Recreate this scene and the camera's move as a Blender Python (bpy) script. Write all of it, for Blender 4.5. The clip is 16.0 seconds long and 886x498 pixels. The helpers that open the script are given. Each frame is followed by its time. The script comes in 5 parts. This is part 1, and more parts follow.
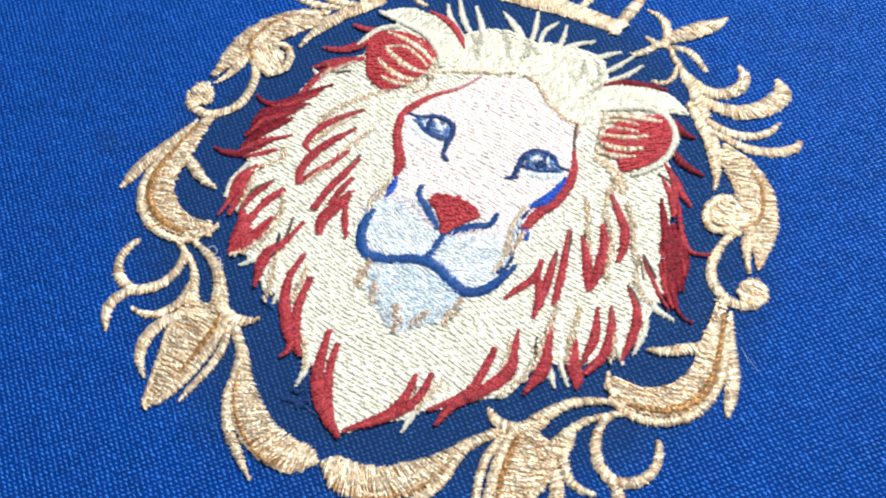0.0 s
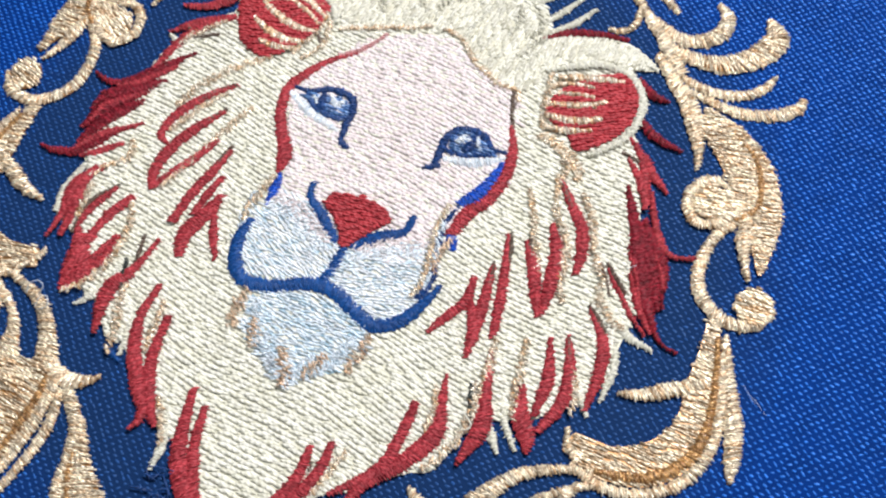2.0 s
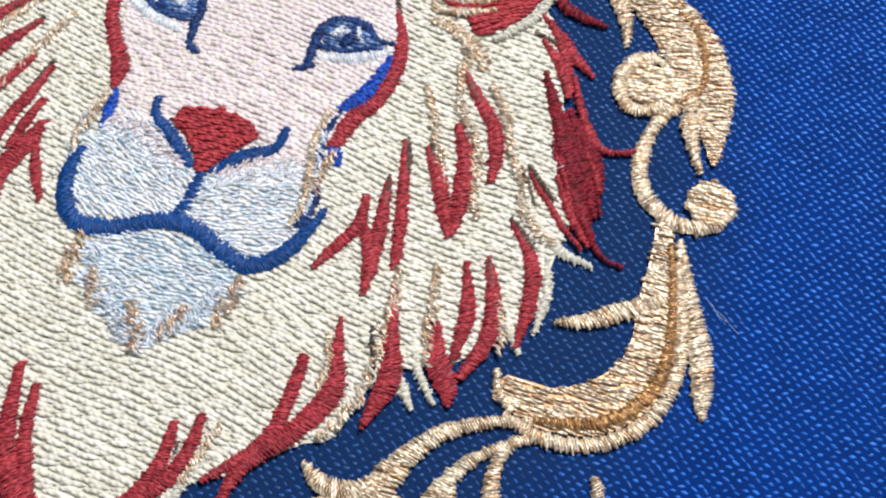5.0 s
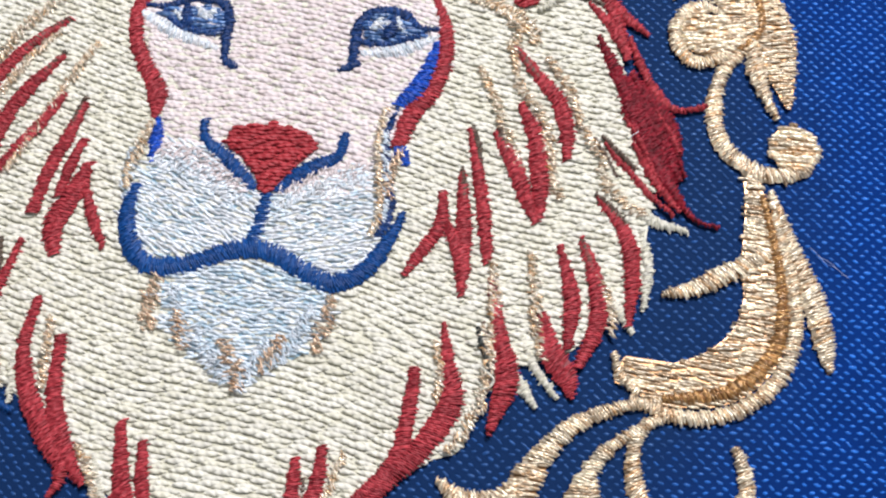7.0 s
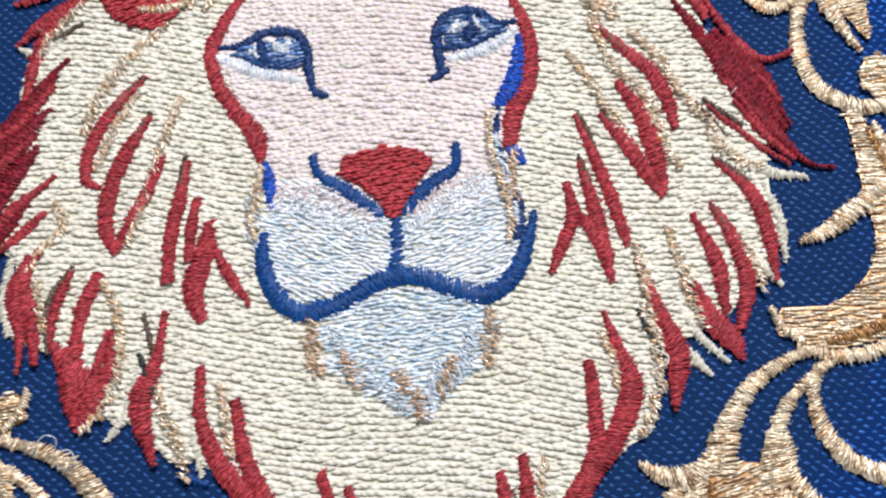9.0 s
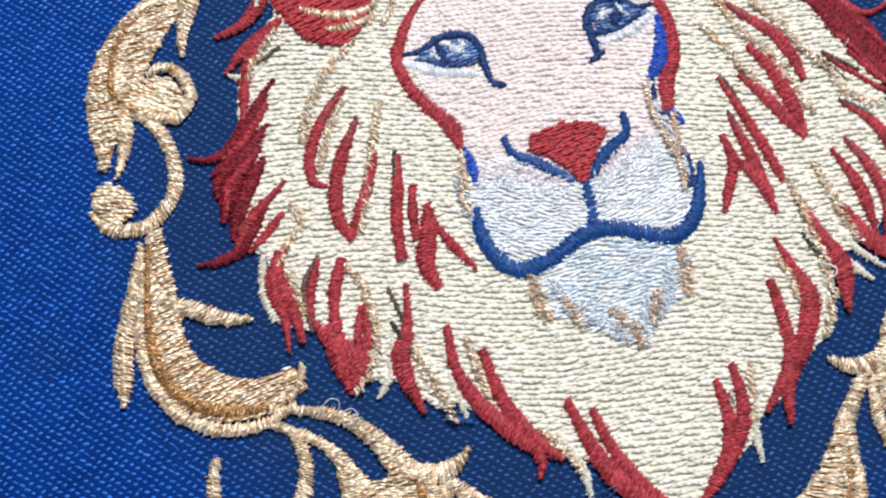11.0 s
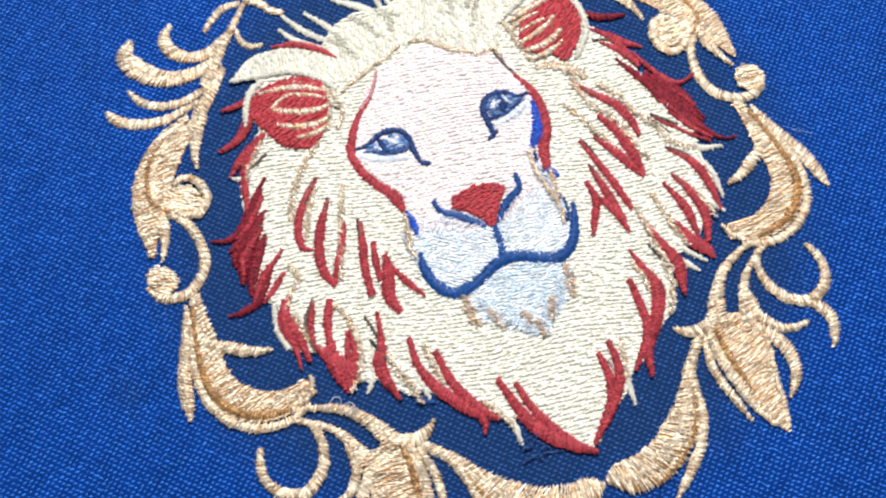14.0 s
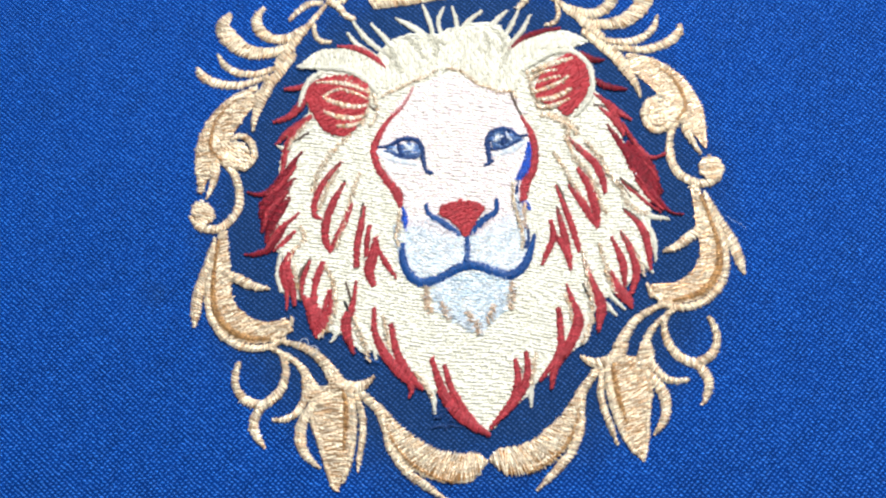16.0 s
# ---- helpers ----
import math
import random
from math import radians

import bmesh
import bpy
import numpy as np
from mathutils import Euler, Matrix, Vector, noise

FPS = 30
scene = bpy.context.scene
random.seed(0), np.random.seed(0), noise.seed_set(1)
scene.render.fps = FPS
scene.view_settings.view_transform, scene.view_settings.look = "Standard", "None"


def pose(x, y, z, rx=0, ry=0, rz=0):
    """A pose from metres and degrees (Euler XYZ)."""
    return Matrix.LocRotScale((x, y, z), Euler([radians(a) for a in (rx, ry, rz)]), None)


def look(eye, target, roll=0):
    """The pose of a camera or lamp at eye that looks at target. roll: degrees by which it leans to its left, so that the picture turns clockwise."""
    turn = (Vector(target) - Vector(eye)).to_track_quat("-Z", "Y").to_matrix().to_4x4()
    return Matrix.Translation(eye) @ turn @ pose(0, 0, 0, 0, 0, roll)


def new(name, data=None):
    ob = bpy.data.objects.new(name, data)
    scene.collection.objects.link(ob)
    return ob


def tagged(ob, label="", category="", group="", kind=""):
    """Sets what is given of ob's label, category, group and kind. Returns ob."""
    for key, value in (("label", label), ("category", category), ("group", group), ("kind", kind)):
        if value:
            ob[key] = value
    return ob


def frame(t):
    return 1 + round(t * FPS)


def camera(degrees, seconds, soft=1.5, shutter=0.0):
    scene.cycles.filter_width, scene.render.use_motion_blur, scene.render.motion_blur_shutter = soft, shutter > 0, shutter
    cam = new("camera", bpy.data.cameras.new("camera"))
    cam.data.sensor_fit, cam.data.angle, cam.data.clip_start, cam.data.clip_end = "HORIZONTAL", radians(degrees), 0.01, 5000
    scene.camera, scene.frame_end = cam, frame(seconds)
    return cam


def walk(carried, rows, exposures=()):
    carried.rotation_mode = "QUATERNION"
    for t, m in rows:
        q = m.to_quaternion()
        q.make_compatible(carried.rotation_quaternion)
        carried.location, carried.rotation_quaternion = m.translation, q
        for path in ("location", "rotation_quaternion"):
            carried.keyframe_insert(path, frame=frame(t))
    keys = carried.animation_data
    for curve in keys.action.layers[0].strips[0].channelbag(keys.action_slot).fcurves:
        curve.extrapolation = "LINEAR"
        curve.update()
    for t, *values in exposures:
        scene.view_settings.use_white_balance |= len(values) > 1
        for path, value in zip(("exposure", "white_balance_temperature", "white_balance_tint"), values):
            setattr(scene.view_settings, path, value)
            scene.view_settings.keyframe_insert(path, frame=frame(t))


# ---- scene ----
cam = camera(38.0, 16.0, soft=2.2, shutter=0.3)
PATH = [
    (0, (0.04855, -0.10412, 0.15916), (-0.00044, -0.00642, -0.00833), -2.513),
    (0.5, (0.04449, -0.09820, 0.15404), (-0.00407, -0.00194, -0.01441), -4.835),
    (1, (0.04408, -0.08702, 0.14533), (-0.00072, 0.00868, -0.02448), -4.005),
    (1.5, (0.04066, -0.07667, 0.13412), (-0.00254, 0.01580, -0.03787), -3.909),
    (2, (0.04152, -0.07160, 0.12490), (0.00002, 0.02028, -0.04783), -3.443),
    (2.5, (0.04183, -0.06904, 0.11726), (0.00139, 0.02260, -0.05584), -3.758),
    (3, (0.04135, -0.06663, 0.11448), (0.00274, 0.02489, -0.05911), -3.408),
    (3.5, (0.03945, -0.06436, 0.10730), (0.00394, 0.02562, -0.06775), -3.104),
    (4, (0.03973, -0.06418, 0.10309), (0.00663, 0.02661, -0.07202), -2.093),
    (6.5, (0.03122, -0.05965, 0.09643), (0.01374, 0.02915, -0.08192), -2.811),
    (7, (0.02505, -0.05971, 0.09721), (0.00969, 0.02707, -0.08232), -4.063),
    (7.5, (0.02234, -0.06079, 0.09618), (0.01152, 0.02668, -0.08335), -4.234),
    (8, (0.01448, -0.06174, 0.09745), (0.00811, 0.02238, -0.08389), -4.263),
    (8.5, (0.00832, -0.05709, 0.09872), (0.00433, 0.02089, -0.08540), -6.326),
    (9, (0.00279, -0.05361, 0.10243), (0.00652, 0.02122, -0.08300), -3.510),
    (9.5, (-0.00682, -0.05626, 0.11128), (0.00057, 0.01645, -0.07489), -2.572),
    (12, (-0.02764, -0.06076, 0.12559), (-0.00631, 0.01105, -0.05985), -1.810),
    (12.5, (-0.02776, -0.06861, 0.13596), (-0.00407, 0.00747, -0.04749), -3.178),
    (13, (-0.02946, -0.07397, 0.14955), (-0.00334, 0.00114, -0.03396), -2.090),
    (13.5, (-0.02900, -0.07755, 0.15822), (-0.00106, -0.00183, -0.02477), -1.500),
    (14, (-0.02950, -0.07707, 0.16947), (-0.00499, -0.00373, -0.01498), -2.616),
    (14.5, (-0.02583, -0.08354, 0.17911), (-0.00821, -0.01321, -0.00729), -4.288),
    (15, (-0.01750, -0.08621, 0.18532), (-0.00603, -0.01478, -0.00113), -4.630),
    (15.5, (-0.00714, -0.08679, 0.20104), (-0.00307, -0.02094, 0.01224), -4.753),
    (16, (-0.00106, -0.08417, 0.21581), (-0.00304, -0.01984, 0.02645), -7.058),
]
EXPOSURES = [(0.0, 0.28, 6500, 10), (2.0, -0.02, 6500, 13), (4.0, -0.15, 6500, 16), (9.0, -0.17, 6500, 16), (9.5, -0.14, 6500, 16), (12.0, -0.05, 6500, 16), (14.0, 0.19, 6500, 14), (16.0, 0.29, 6500, 11)]
walk(cam, [(t, look(eye, target, roll)) for t, eye, target, roll in PATH], EXPOSURES)

# ---- light: unseen lamp added low overhead to one side, and the pale room around ----
world = bpy.data.worlds.new("room_light")
scene.world = world
world.use_nodes = True
world.node_tree.nodes["Background"].inputs[0].default_value = (0.80, 0.90, 1.0, 1)
world.node_tree.nodes["Background"].inputs[1].default_value = 0.22


def panel(name, eye, target, size, watts, colour):
    data = bpy.data.lights.new(name, "AREA")
    data.shape, data.size, data.size_y, data.energy, data.color = "RECTANGLE", size[0], size[1], watts, colour
    ob = new(name, data)
    ob.matrix_world = look(eye, target)
    return ob


panel("unseen_overhead_lamp", (0.15, 0.31, 0.64), (0, 0, 0), (0.26, 0.10), 7.2, (0.98, 0.985, 1.0))

MM = 0.001
# the frame's second half: the first one mirrored, and pulled a little askew by the cloth
TWIN = np.array([[-1.0101, -0.0357, 0.453], [-0.0065, 1.0122, 0.358]])


def twin(points):
    """The mirrored place of points in the plane of the cloth, in mm."""
    return np.column_stack([points[:, :2] @ TWIN[:, :2].T + TWIN[:, 2], points[:, 2:]])


rng = np.random.default_rng(7)


# ---- materials ----
def nodes_of(name):
    m = bpy.data.materials.new(name)
    m.use_nodes = True
    t = m.node_tree
    return m, t.nodes, t.links, t.nodes["Principled BSDF"]


def thread(name, colour, other, rough=0.36, gloss=0.5, spread=0.16, relief=0.6, coat=0.0, metal=0.0, balance=1.45, fleck=2.6):
    """Twisted shiny thread of two mixed colours: every stitch lighter or darker, uneven along its length, with a relief
    of plies.
    """
    m, n, l, b = nodes_of(name)
    tone = n.new("ShaderNodeUVMap")
    tone.uv_map = "tone"
    split = n.new("ShaderNodeSeparateXYZ")
    l.new(tone.outputs[0], split.inputs[0])
    uv = n.new("ShaderNodeUVMap")
    uv.uv_map = "thread"
    streak = n.new("ShaderNodeTexNoise")
    streak.inputs["Scale"].default_value, streak.inputs["Detail"].default_value = fleck, 3
    l.new(uv.outputs[0], streak.inputs["Vector"])
    share = n.new("ShaderNodeMath")
    share.operation = "MULTIPLY_ADD"
    share.inputs[1].default_value = 2.4
    l.new(streak.outputs["Fac"], share.inputs[0])
    lift = n.new("ShaderNodeMath")
    lift.inputs[1].default_value = balance
    lift.operation = "SUBTRACT"
    l.new(split.outputs["X"], lift.inputs[0])
    l.new(lift.outputs[0], share.inputs[2])
    ramp = n.new("ShaderNodeMix")
    ramp.data_type = "RGBA"
    ramp.inputs["A"].default_value, ramp.inputs["B"].default_value = (*colour, 1), (*other, 1)
    l.new(share.outputs[0], ramp.inputs["Factor"])
    hsv = n.new("ShaderNodeHueSaturation")
    val = n.new("ShaderNodeMapRange")
    val.inputs["To Min"].default_value, val.inputs["To Max"].default_value = 1 - spread, 1 + spread
    l.new(split.outputs["Y"], val.inputs["Value"])
    l.new(val.outputs[0], hsv.inputs["Value"])
    l.new(ramp.outputs["Result"], hsv.inputs["Color"])
    l.new(hsv.outputs[0], b.inputs["Base Color"])
    wave = n.new("ShaderNodeTexWave")
    wave.wave_type, wave.bands_direction = "BANDS", "DIAGONAL"
    wave.inputs["Scale"].default_value = 0.9
    wave.inputs["Distortion"].default_value = 2.5
    wave.inputs["Detail Scale"].default_value = 1.5
    l.new(uv.outputs[0], wave.inputs["Vector"])
    bump = n.new("ShaderNodeBump")
    bump.inputs["Strength"].default_value, bump.inputs["Distance"].default_value = relief, 0.0001
    l.new(wave.outputs["Fac"], bump.inputs["Height"])
    l.new(bump.outputs[0], b.inputs["Normal"])
    b.inputs["Roughness"].default_value = rough
    b.inputs["Specular IOR Level"].default_value = gloss
    b.inputs["Metallic"].default_value = metal
    b.inputs["Coat Weight"].default_value, b.inputs["Coat Roughness"].default_value = coat, 0.14
    return m


# gold and pale gold: glitter put into the first colour, shadow into the second
GOLD = thread("gold_thread", (1.0, 0.865, 0.64), (0.50, 0.24, 0.06), 0.34, 0.8, 0.42, 0.7, 0.25, 0.4, 1.53, 3.2)
BRONZE = thread("bronze_thread", (0.66, 0.38, 0.14), (0.27, 0.11, 0.025), 0.32, 0.9, 0.4, 0.8, 0.4, 0.4, 1.35, 4.5)
GOLDTHREAD = thread("pale_gold_thread", (1.0, 0.90, 0.72), (0.58, 0.29, 0.07), 0.26, 1.0, 0.40, 0.6, 0.5, 0.4, 1.4, 4.5)
# cream thread again, the weaker reflection of upright stitches put into its colour
CREAM_DIM = thread("dim_cream_thread", (0.74, 0.72, 0.59), (0.57, 0.54, 0.40), 0.40, 0.6, 0.2, 0.6, 0.2)
CREAM = thread("cream_thread", (0.83, 0.815, 0.70), (0.745, 0.725, 0.565), 0.45, 0.4, 0.09)
PINK = thread("pale_pink_thread", (0.82, 0.735, 0.725), (0.76, 0.65, 0.62), 0.45, 0.4, 0.06)
# white and frost: blue-grey shadow of the stitches put into the second colour
WHITE = thread("white_thread", (0.86, 0.90, 0.93), (0.30, 0.51, 0.63), 0.30, 0.8, 0.2, 0.6, 0.3, 0.0, 1.68)
PEARL = thread("pearl_thread", (0.93, 0.95, 0.96), (0.58, 0.72, 0.82), 0.28, 0.9, 0.18, 0.6, 0.3)
FROST = thread("frost_thread", (0.82, 0.89, 0.94), (0.28, 0.49, 0.62), 0.30, 0.8, 0.2, 0.6, 0.3, 0.0, 1.58)
RED = thread("red_thread", (0.52, 0.060, 0.074), (0.29, 0.018, 0.028), 0.5, 0.35, 0.28)
# deep red, darkened further by the shade between layered locks
CRIMSON = thread("crimson_thread", (0.29, 0.016, 0.030), (0.11, 0.004, 0.011), 0.5, 0.3, 0.35)
BLUE = thread("blue_thread", (0.004, 0.082, 0.31), (0.003, 0.048, 0.20), 0.42, 0.4, 0.14, 0.4)
SAPPHIRE = thread("sapphire_thread", (0.01, 0.11, 0.62), (0.01, 0.05, 0.34), 0.4, 0.4, 0.25)
NAVY = thread("navy_thread", (0.012, 0.062, 0.23), (0.005, 0.022, 0.09), 0.42, 0.4, 0.25)
ROSE = thread("rose_thread", (0.66, 0.34, 0.33), (0.50, 0.20, 0.20), 0.45, 0.4, 0.15)
COPPER = thread("copper_thread", (0.86, 0.64, 0.44), (0.42, 0.21, 0.09), 0.3, 1.0, 0.3, 0.6, 0.5, 0.4)
SCARLET = thread("scarlet_thread", (0.47, 0.048, 0.058), (0.32, 0.020, 0.028), 0.5, 0.3, 0.16)
STEEL = thread("steel_blue_thread", (0.10, 0.22, 0.46), (0.008, 0.045, 0.19), 0.32, 0.6, 0.35, 0.6, 0.2, 0.0, 1.40, 3.6)
CHARCOAL = thread("charcoal_thread", (0.06, 0.07, 0.06), (0.025, 0.03, 0.04), 0.45, 0.4, 0.3)
BROWN = thread("brown_thread", (0.17, 0.12, 0.09), (0.10, 0.07, 0.05), 0.45, 0.4, 0.2)


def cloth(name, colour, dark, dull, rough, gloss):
    """Dyed filament yarn, its colour darker and greyer inside and close around the frame."""
    m, n, l, b = nodes_of(name)
    coord = n.new("ShaderNodeTexCoord")
    broad_noise = n.new("ShaderNodeTexNoise")
    broad_noise.inputs["Scale"].default_value, broad_noise.inputs["Detail"].default_value = 28, 5
    fine = n.new("ShaderNodeTexNoise")
    fine.inputs["Scale"].default_value = 1500
    for x in (broad_noise, fine):
        l.new(coord.outputs["Object"], x.inputs["Vector"])
    tone = n.new("ShaderNodeUVMap")
    tone.uv_map = "tone"
    split = n.new("ShaderNodeSeparateXYZ")
    l.new(tone.outputs[0], split.inputs[0])
    add = n.new("ShaderNodeMath")
    add.operation = "MULTIPLY_ADD"
    add.inputs[1].default_value = 0.6
    l.new(broad_noise.outputs["Fac"], add.inputs[0])
    l.new(split.outputs["Y"], add.inputs[2])
    mix = n.new("ShaderNodeMix")
    mix.data_type = "RGBA"
    mix.inputs["A"].default_value, mix.inputs["B"].default_value = (*dark, 1), (*colour, 1)
    l.new(add.outputs[0], mix.inputs["Factor"])
    ring_mix = n.new("ShaderNodeMix")
    ring_mix.data_type = "RGBA"
    ring_mix.inputs["A"].default_value = (*dull, 1)
    l.new(split.outputs["X"], ring_mix.inputs["Factor"])
    l.new(mix.outputs["Result"], ring_mix.inputs["B"])
    l.new(ring_mix.outputs["Result"], b.inputs["Base Color"])
    bump = n.new("ShaderNodeBump")
    bump.inputs["Strength"].default_value, bump.inputs["Distance"].default_value = 0.6, 0.0001
    l.new(fine.outputs["Fac"], bump.inputs["Height"])
    l.new(bump.outputs[0], b.inputs["Normal"])
    b.inputs["Roughness"].default_value, b.inputs["Specular IOR Level"].default_value = rough, gloss
    b.inputs["Specular Tint"].default_value = (0.40, 0.64, 1.0, 1)
    return m


# glints put into the lighter yarn colour, shade between floats into the darker ground
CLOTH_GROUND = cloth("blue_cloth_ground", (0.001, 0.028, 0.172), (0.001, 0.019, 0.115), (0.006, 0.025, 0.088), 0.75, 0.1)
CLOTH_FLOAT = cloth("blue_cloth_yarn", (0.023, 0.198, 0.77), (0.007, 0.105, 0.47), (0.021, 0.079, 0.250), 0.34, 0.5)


# ---- stitches ----
def mesh_of(name, verts, faces, material, parent, uvs=None, label=""):
    me = bpy.data.meshes.new(name)
    verts, faces = np.asarray(verts, np.float32), np.asarray(faces, np.int32)
    me.vertices.add(len(verts))
    me.vertices.foreach_set("co", verts.ravel() * MM)
    k = faces.shape[1]
    me.loops.add(faces.size)
    me.loops.foreach_set("vertex_index", faces.ravel())
    me.polygons.add(len(faces))
    me.polygons.foreach_set("loop_start", np.arange(0, faces.size, k, dtype=np.int32))
    me.polygons.foreach_set("use_smooth", np.ones(len(faces), bool))
    if uvs is not None:
        for key, cols in (("thread", uvs[:, :2]), ("tone", uvs[:, 2:])):
            layer = me.uv_layers.new(name=key)
            layer.data.foreach_set("uv", np.asarray(cols, np.float32)[faces.ravel()].ravel())
    me.update(calc_edges=True)
    me.materials.append(material)
    ob = new(name, me)
    ob.parent = parent
    return tagged(ob, label)


def motif(name, label="", category="", group="", parent=None):
    ob = new(name)
    ob.empty_display_size = 0.01
    ob.parent = parent
    return tagged(ob, label, category, group)


def tubes(paths, radius, flat=1.0, end=0.7):
    """Half-round threads along many paths of equal point count: (n, k, 3) in mm, with a radius each, pressed flat and drawn in at the ends."""
    n, k, _ = paths.shape
    d = np.gradient(paths, axis=1)
    d /= np.linalg.norm(d, axis=2, keepdims=True) + 1e-9
    side = np.cross(d, (0, 0, 1))
    side /= np.linalg.norm(side, axis=2, keepdims=True) + 1e-9
    up = np.cross(side, d)
    taper = np.ones(k)
    taper[0] = taper[-1] = end
    if k > 6:
        taper[1] = taper[-2] = 0.35 + 0.65 * end
        taper[2] = taper[-3] = 0.75 + 0.25 * end
    r = radius[:, None, None] * taper[None, :, None]
    rings = [paths + r * (math.cos(a) * side + flat * math.sin(a) * up) for a in np.radians((-25, 38, 90, 142, 205))]
    v = np.stack(rings, 2)
    base = np.arange(n * k * 5).reshape(n, k, 5)
    a, b, c, e = base[:, :-1, :-1], base[:, 1:, :-1], base[:, 1:, 1:], base[:, :-1, 1:]
    faces = np.stack([a, b, c, e], -1).reshape(-1, 4)
    length = np.concatenate([np.zeros((n, 1)), np.cumsum(np.linalg.norm(np.diff(paths, axis=1), axis=2), 1)], 1)
    u = np.repeat((length + rng.random((n, 1)) * 9)[:, :, None], 5, 2)
    w = np.broadcast_to(np.linspace(0, 0.5, 5), u.shape)
    tone = np.broadcast_to(rng.random((n, 1, 1, 2)), (n, k, 5, 2))
    return v.reshape(-1, 3), faces, np.concatenate([np.stack([u, w], -1), tone], -1).reshape(-1, 4), base


def webs(base, first, second, end_to_start=False):
    """Small webs of fibre that join each thread to the next one, so that a column is one run of thread."""
    i, j = base[first], base[second]
    if end_to_start:
        return np.stack([i[:, -1, 1], i[:, -1, 3], j[:, 0, 3], j[:, 0, 1]], 1)
    return np.stack([i[:, 0, 4], i[:, 1, 4], j[:, 1, 0], j[:, 0, 0]], 1)


def spline(points, step):
    """A smooth line (Catmull-Rom) through points, sampled evenly."""
    p = np.array(points, float)
    p = np.vstack([2 * p[0] - p[1], p, 2 * p[-1] - p[-2]])
    out = []
    s = np.linspace(0, 1, 24, endpoint=False)[:, None]
    for a, b, c, d in zip(p, p[1:], p[2:], p[3:]):
        out.append(0.5 * (2 * b + (c - a) * s + (2 * a - 5 * b + 4 * c - d) * s**2 + (3 * b - a - 3 * c + d) * s**3))
    out = np.vstack([*out, p[-2][None]])
    run = np.r_[0, np.cumsum(np.linalg.norm(np.diff(out[:, :2], axis=0), axis=1))]
    at = np.linspace(0, run[-1], max(3, int(run[-1] / step) + 1))
    return np.stack([np.interp(at, run, out[:, i]) for i in range(out.shape[1])], 1)


LAYER = 0.085       # mm of height from one layer of stitching to the next


def satin(parent, name, material, level, points, side=1, label="", puff=1.0, pitch=0.19, piece=1.9):
    """A satin column: threads laid side by side across a curved line of changing width."""
    q = spline(points, pitch)
    if side < 0:
        q = twin(q)
    t = np.gradient(q[:, :2], axis=0)
    t /= np.linalg.norm(t, axis=1, keepdims=True) + 1e-9
    n = len(q)
    slant = np.radians(18 * side + rng.normal(0, 6, n))
    across = np.stack([-t[:, 1] * np.cos(slant) - t[:, 0] * np.sin(slant), t[:, 0] * np.cos(slant) - t[:, 1] * np.sin(slant)], 1)
    w = np.maximum(q[:, 2], 0.3)
    pieces = np.maximum(1, np.round(w / piece)).astype(int)
    rise = puff * np.minimum(0.08 + 0.10 * w, 0.34)
    z0 = level * LAYER + 0.06
    allv, allf, alluv, count = [], [], [], 0
    s = np.linspace(0, 1, 6)
    for k in np.unique(pieces):
        rows = np.flatnonzero(pieces == k)
        cuts = np.linspace(-0.5, 0.5, k + 1)[None].repeat(len(rows), 0)
        cuts[:, 1:-1] += rng.uniform(-0.36, 0.36, (len(rows), k - 1)) / k
        cuts[:, 0] -= rng.normal(0.03, 0.10, len(rows)) / w[rows]
        cuts[:, -1] += rng.normal(0.03, 0.10, len(rows)) / w[rows]
        for j in range(k):
            f = cuts[:, j, None] * (1 - s) + cuts[:, j + 1, None] * s
            xy = q[rows, None, :2] + across[rows, None] * (f * w[rows, None])[:, :, None]
            crown = rise[rows, None] * np.sqrt(np.clip(1 - (f * 2 / 1.15) ** 2, 0, 1))
            dip = 0.09 * (1 - np.sin(np.pi * s)) ** 2
            z = z0 + crown - dip + rng.normal(0, 0.03, (len(rows), 1))
            v, fa, uv, base = tubes(np.concatenate([xy, z[:, :, None]], 2), rng.uniform(0.40, 0.50, len(rows)) * pitch)
            near = np.flatnonzero(np.diff(rows) == 1)
            fa = np.vstack([fa, webs(base, near, near + 1)])
            allv.append(v), allf.append(fa + count), alluv.append(uv)
            count += len(v)
    # the padding under the threads
    f = np.linspace(-0.44, 0.44, 5)
    xy = q[:, None, :2] + across[:, None] * (f[None] * w[:, None])[:, :, None]
    z = (z0 - 0.13 + (rise[:, None] - 0.05) * np.sqrt(np.clip(1 - (f * 2) ** 2, 0, 1))[None])[:, :, None]
    v = np.concatenate([xy, z], 2).reshape(-1, 3)
    base = np.arange(n * 5).reshape(n, 5)
    fa = np.stack([base[:-1, :-1], base[1:, :-1], base[1:, 1:], base[:-1, 1:]], -1).reshape(-1, 4)
    if side < 0:
        fa = fa[:, ::-1]
    # padding toned darker, which puts shade into the gaps between threads
    allv.append(v), allf.append(fa[:, ::-1] + count), alluv.append(np.tile((0, 0, 2.0, 0.2), (len(v), 1)))
    return mesh_of(name, np.vstack(allv), np.vstack(allf), material, parent, np.vstack(alluv), label)


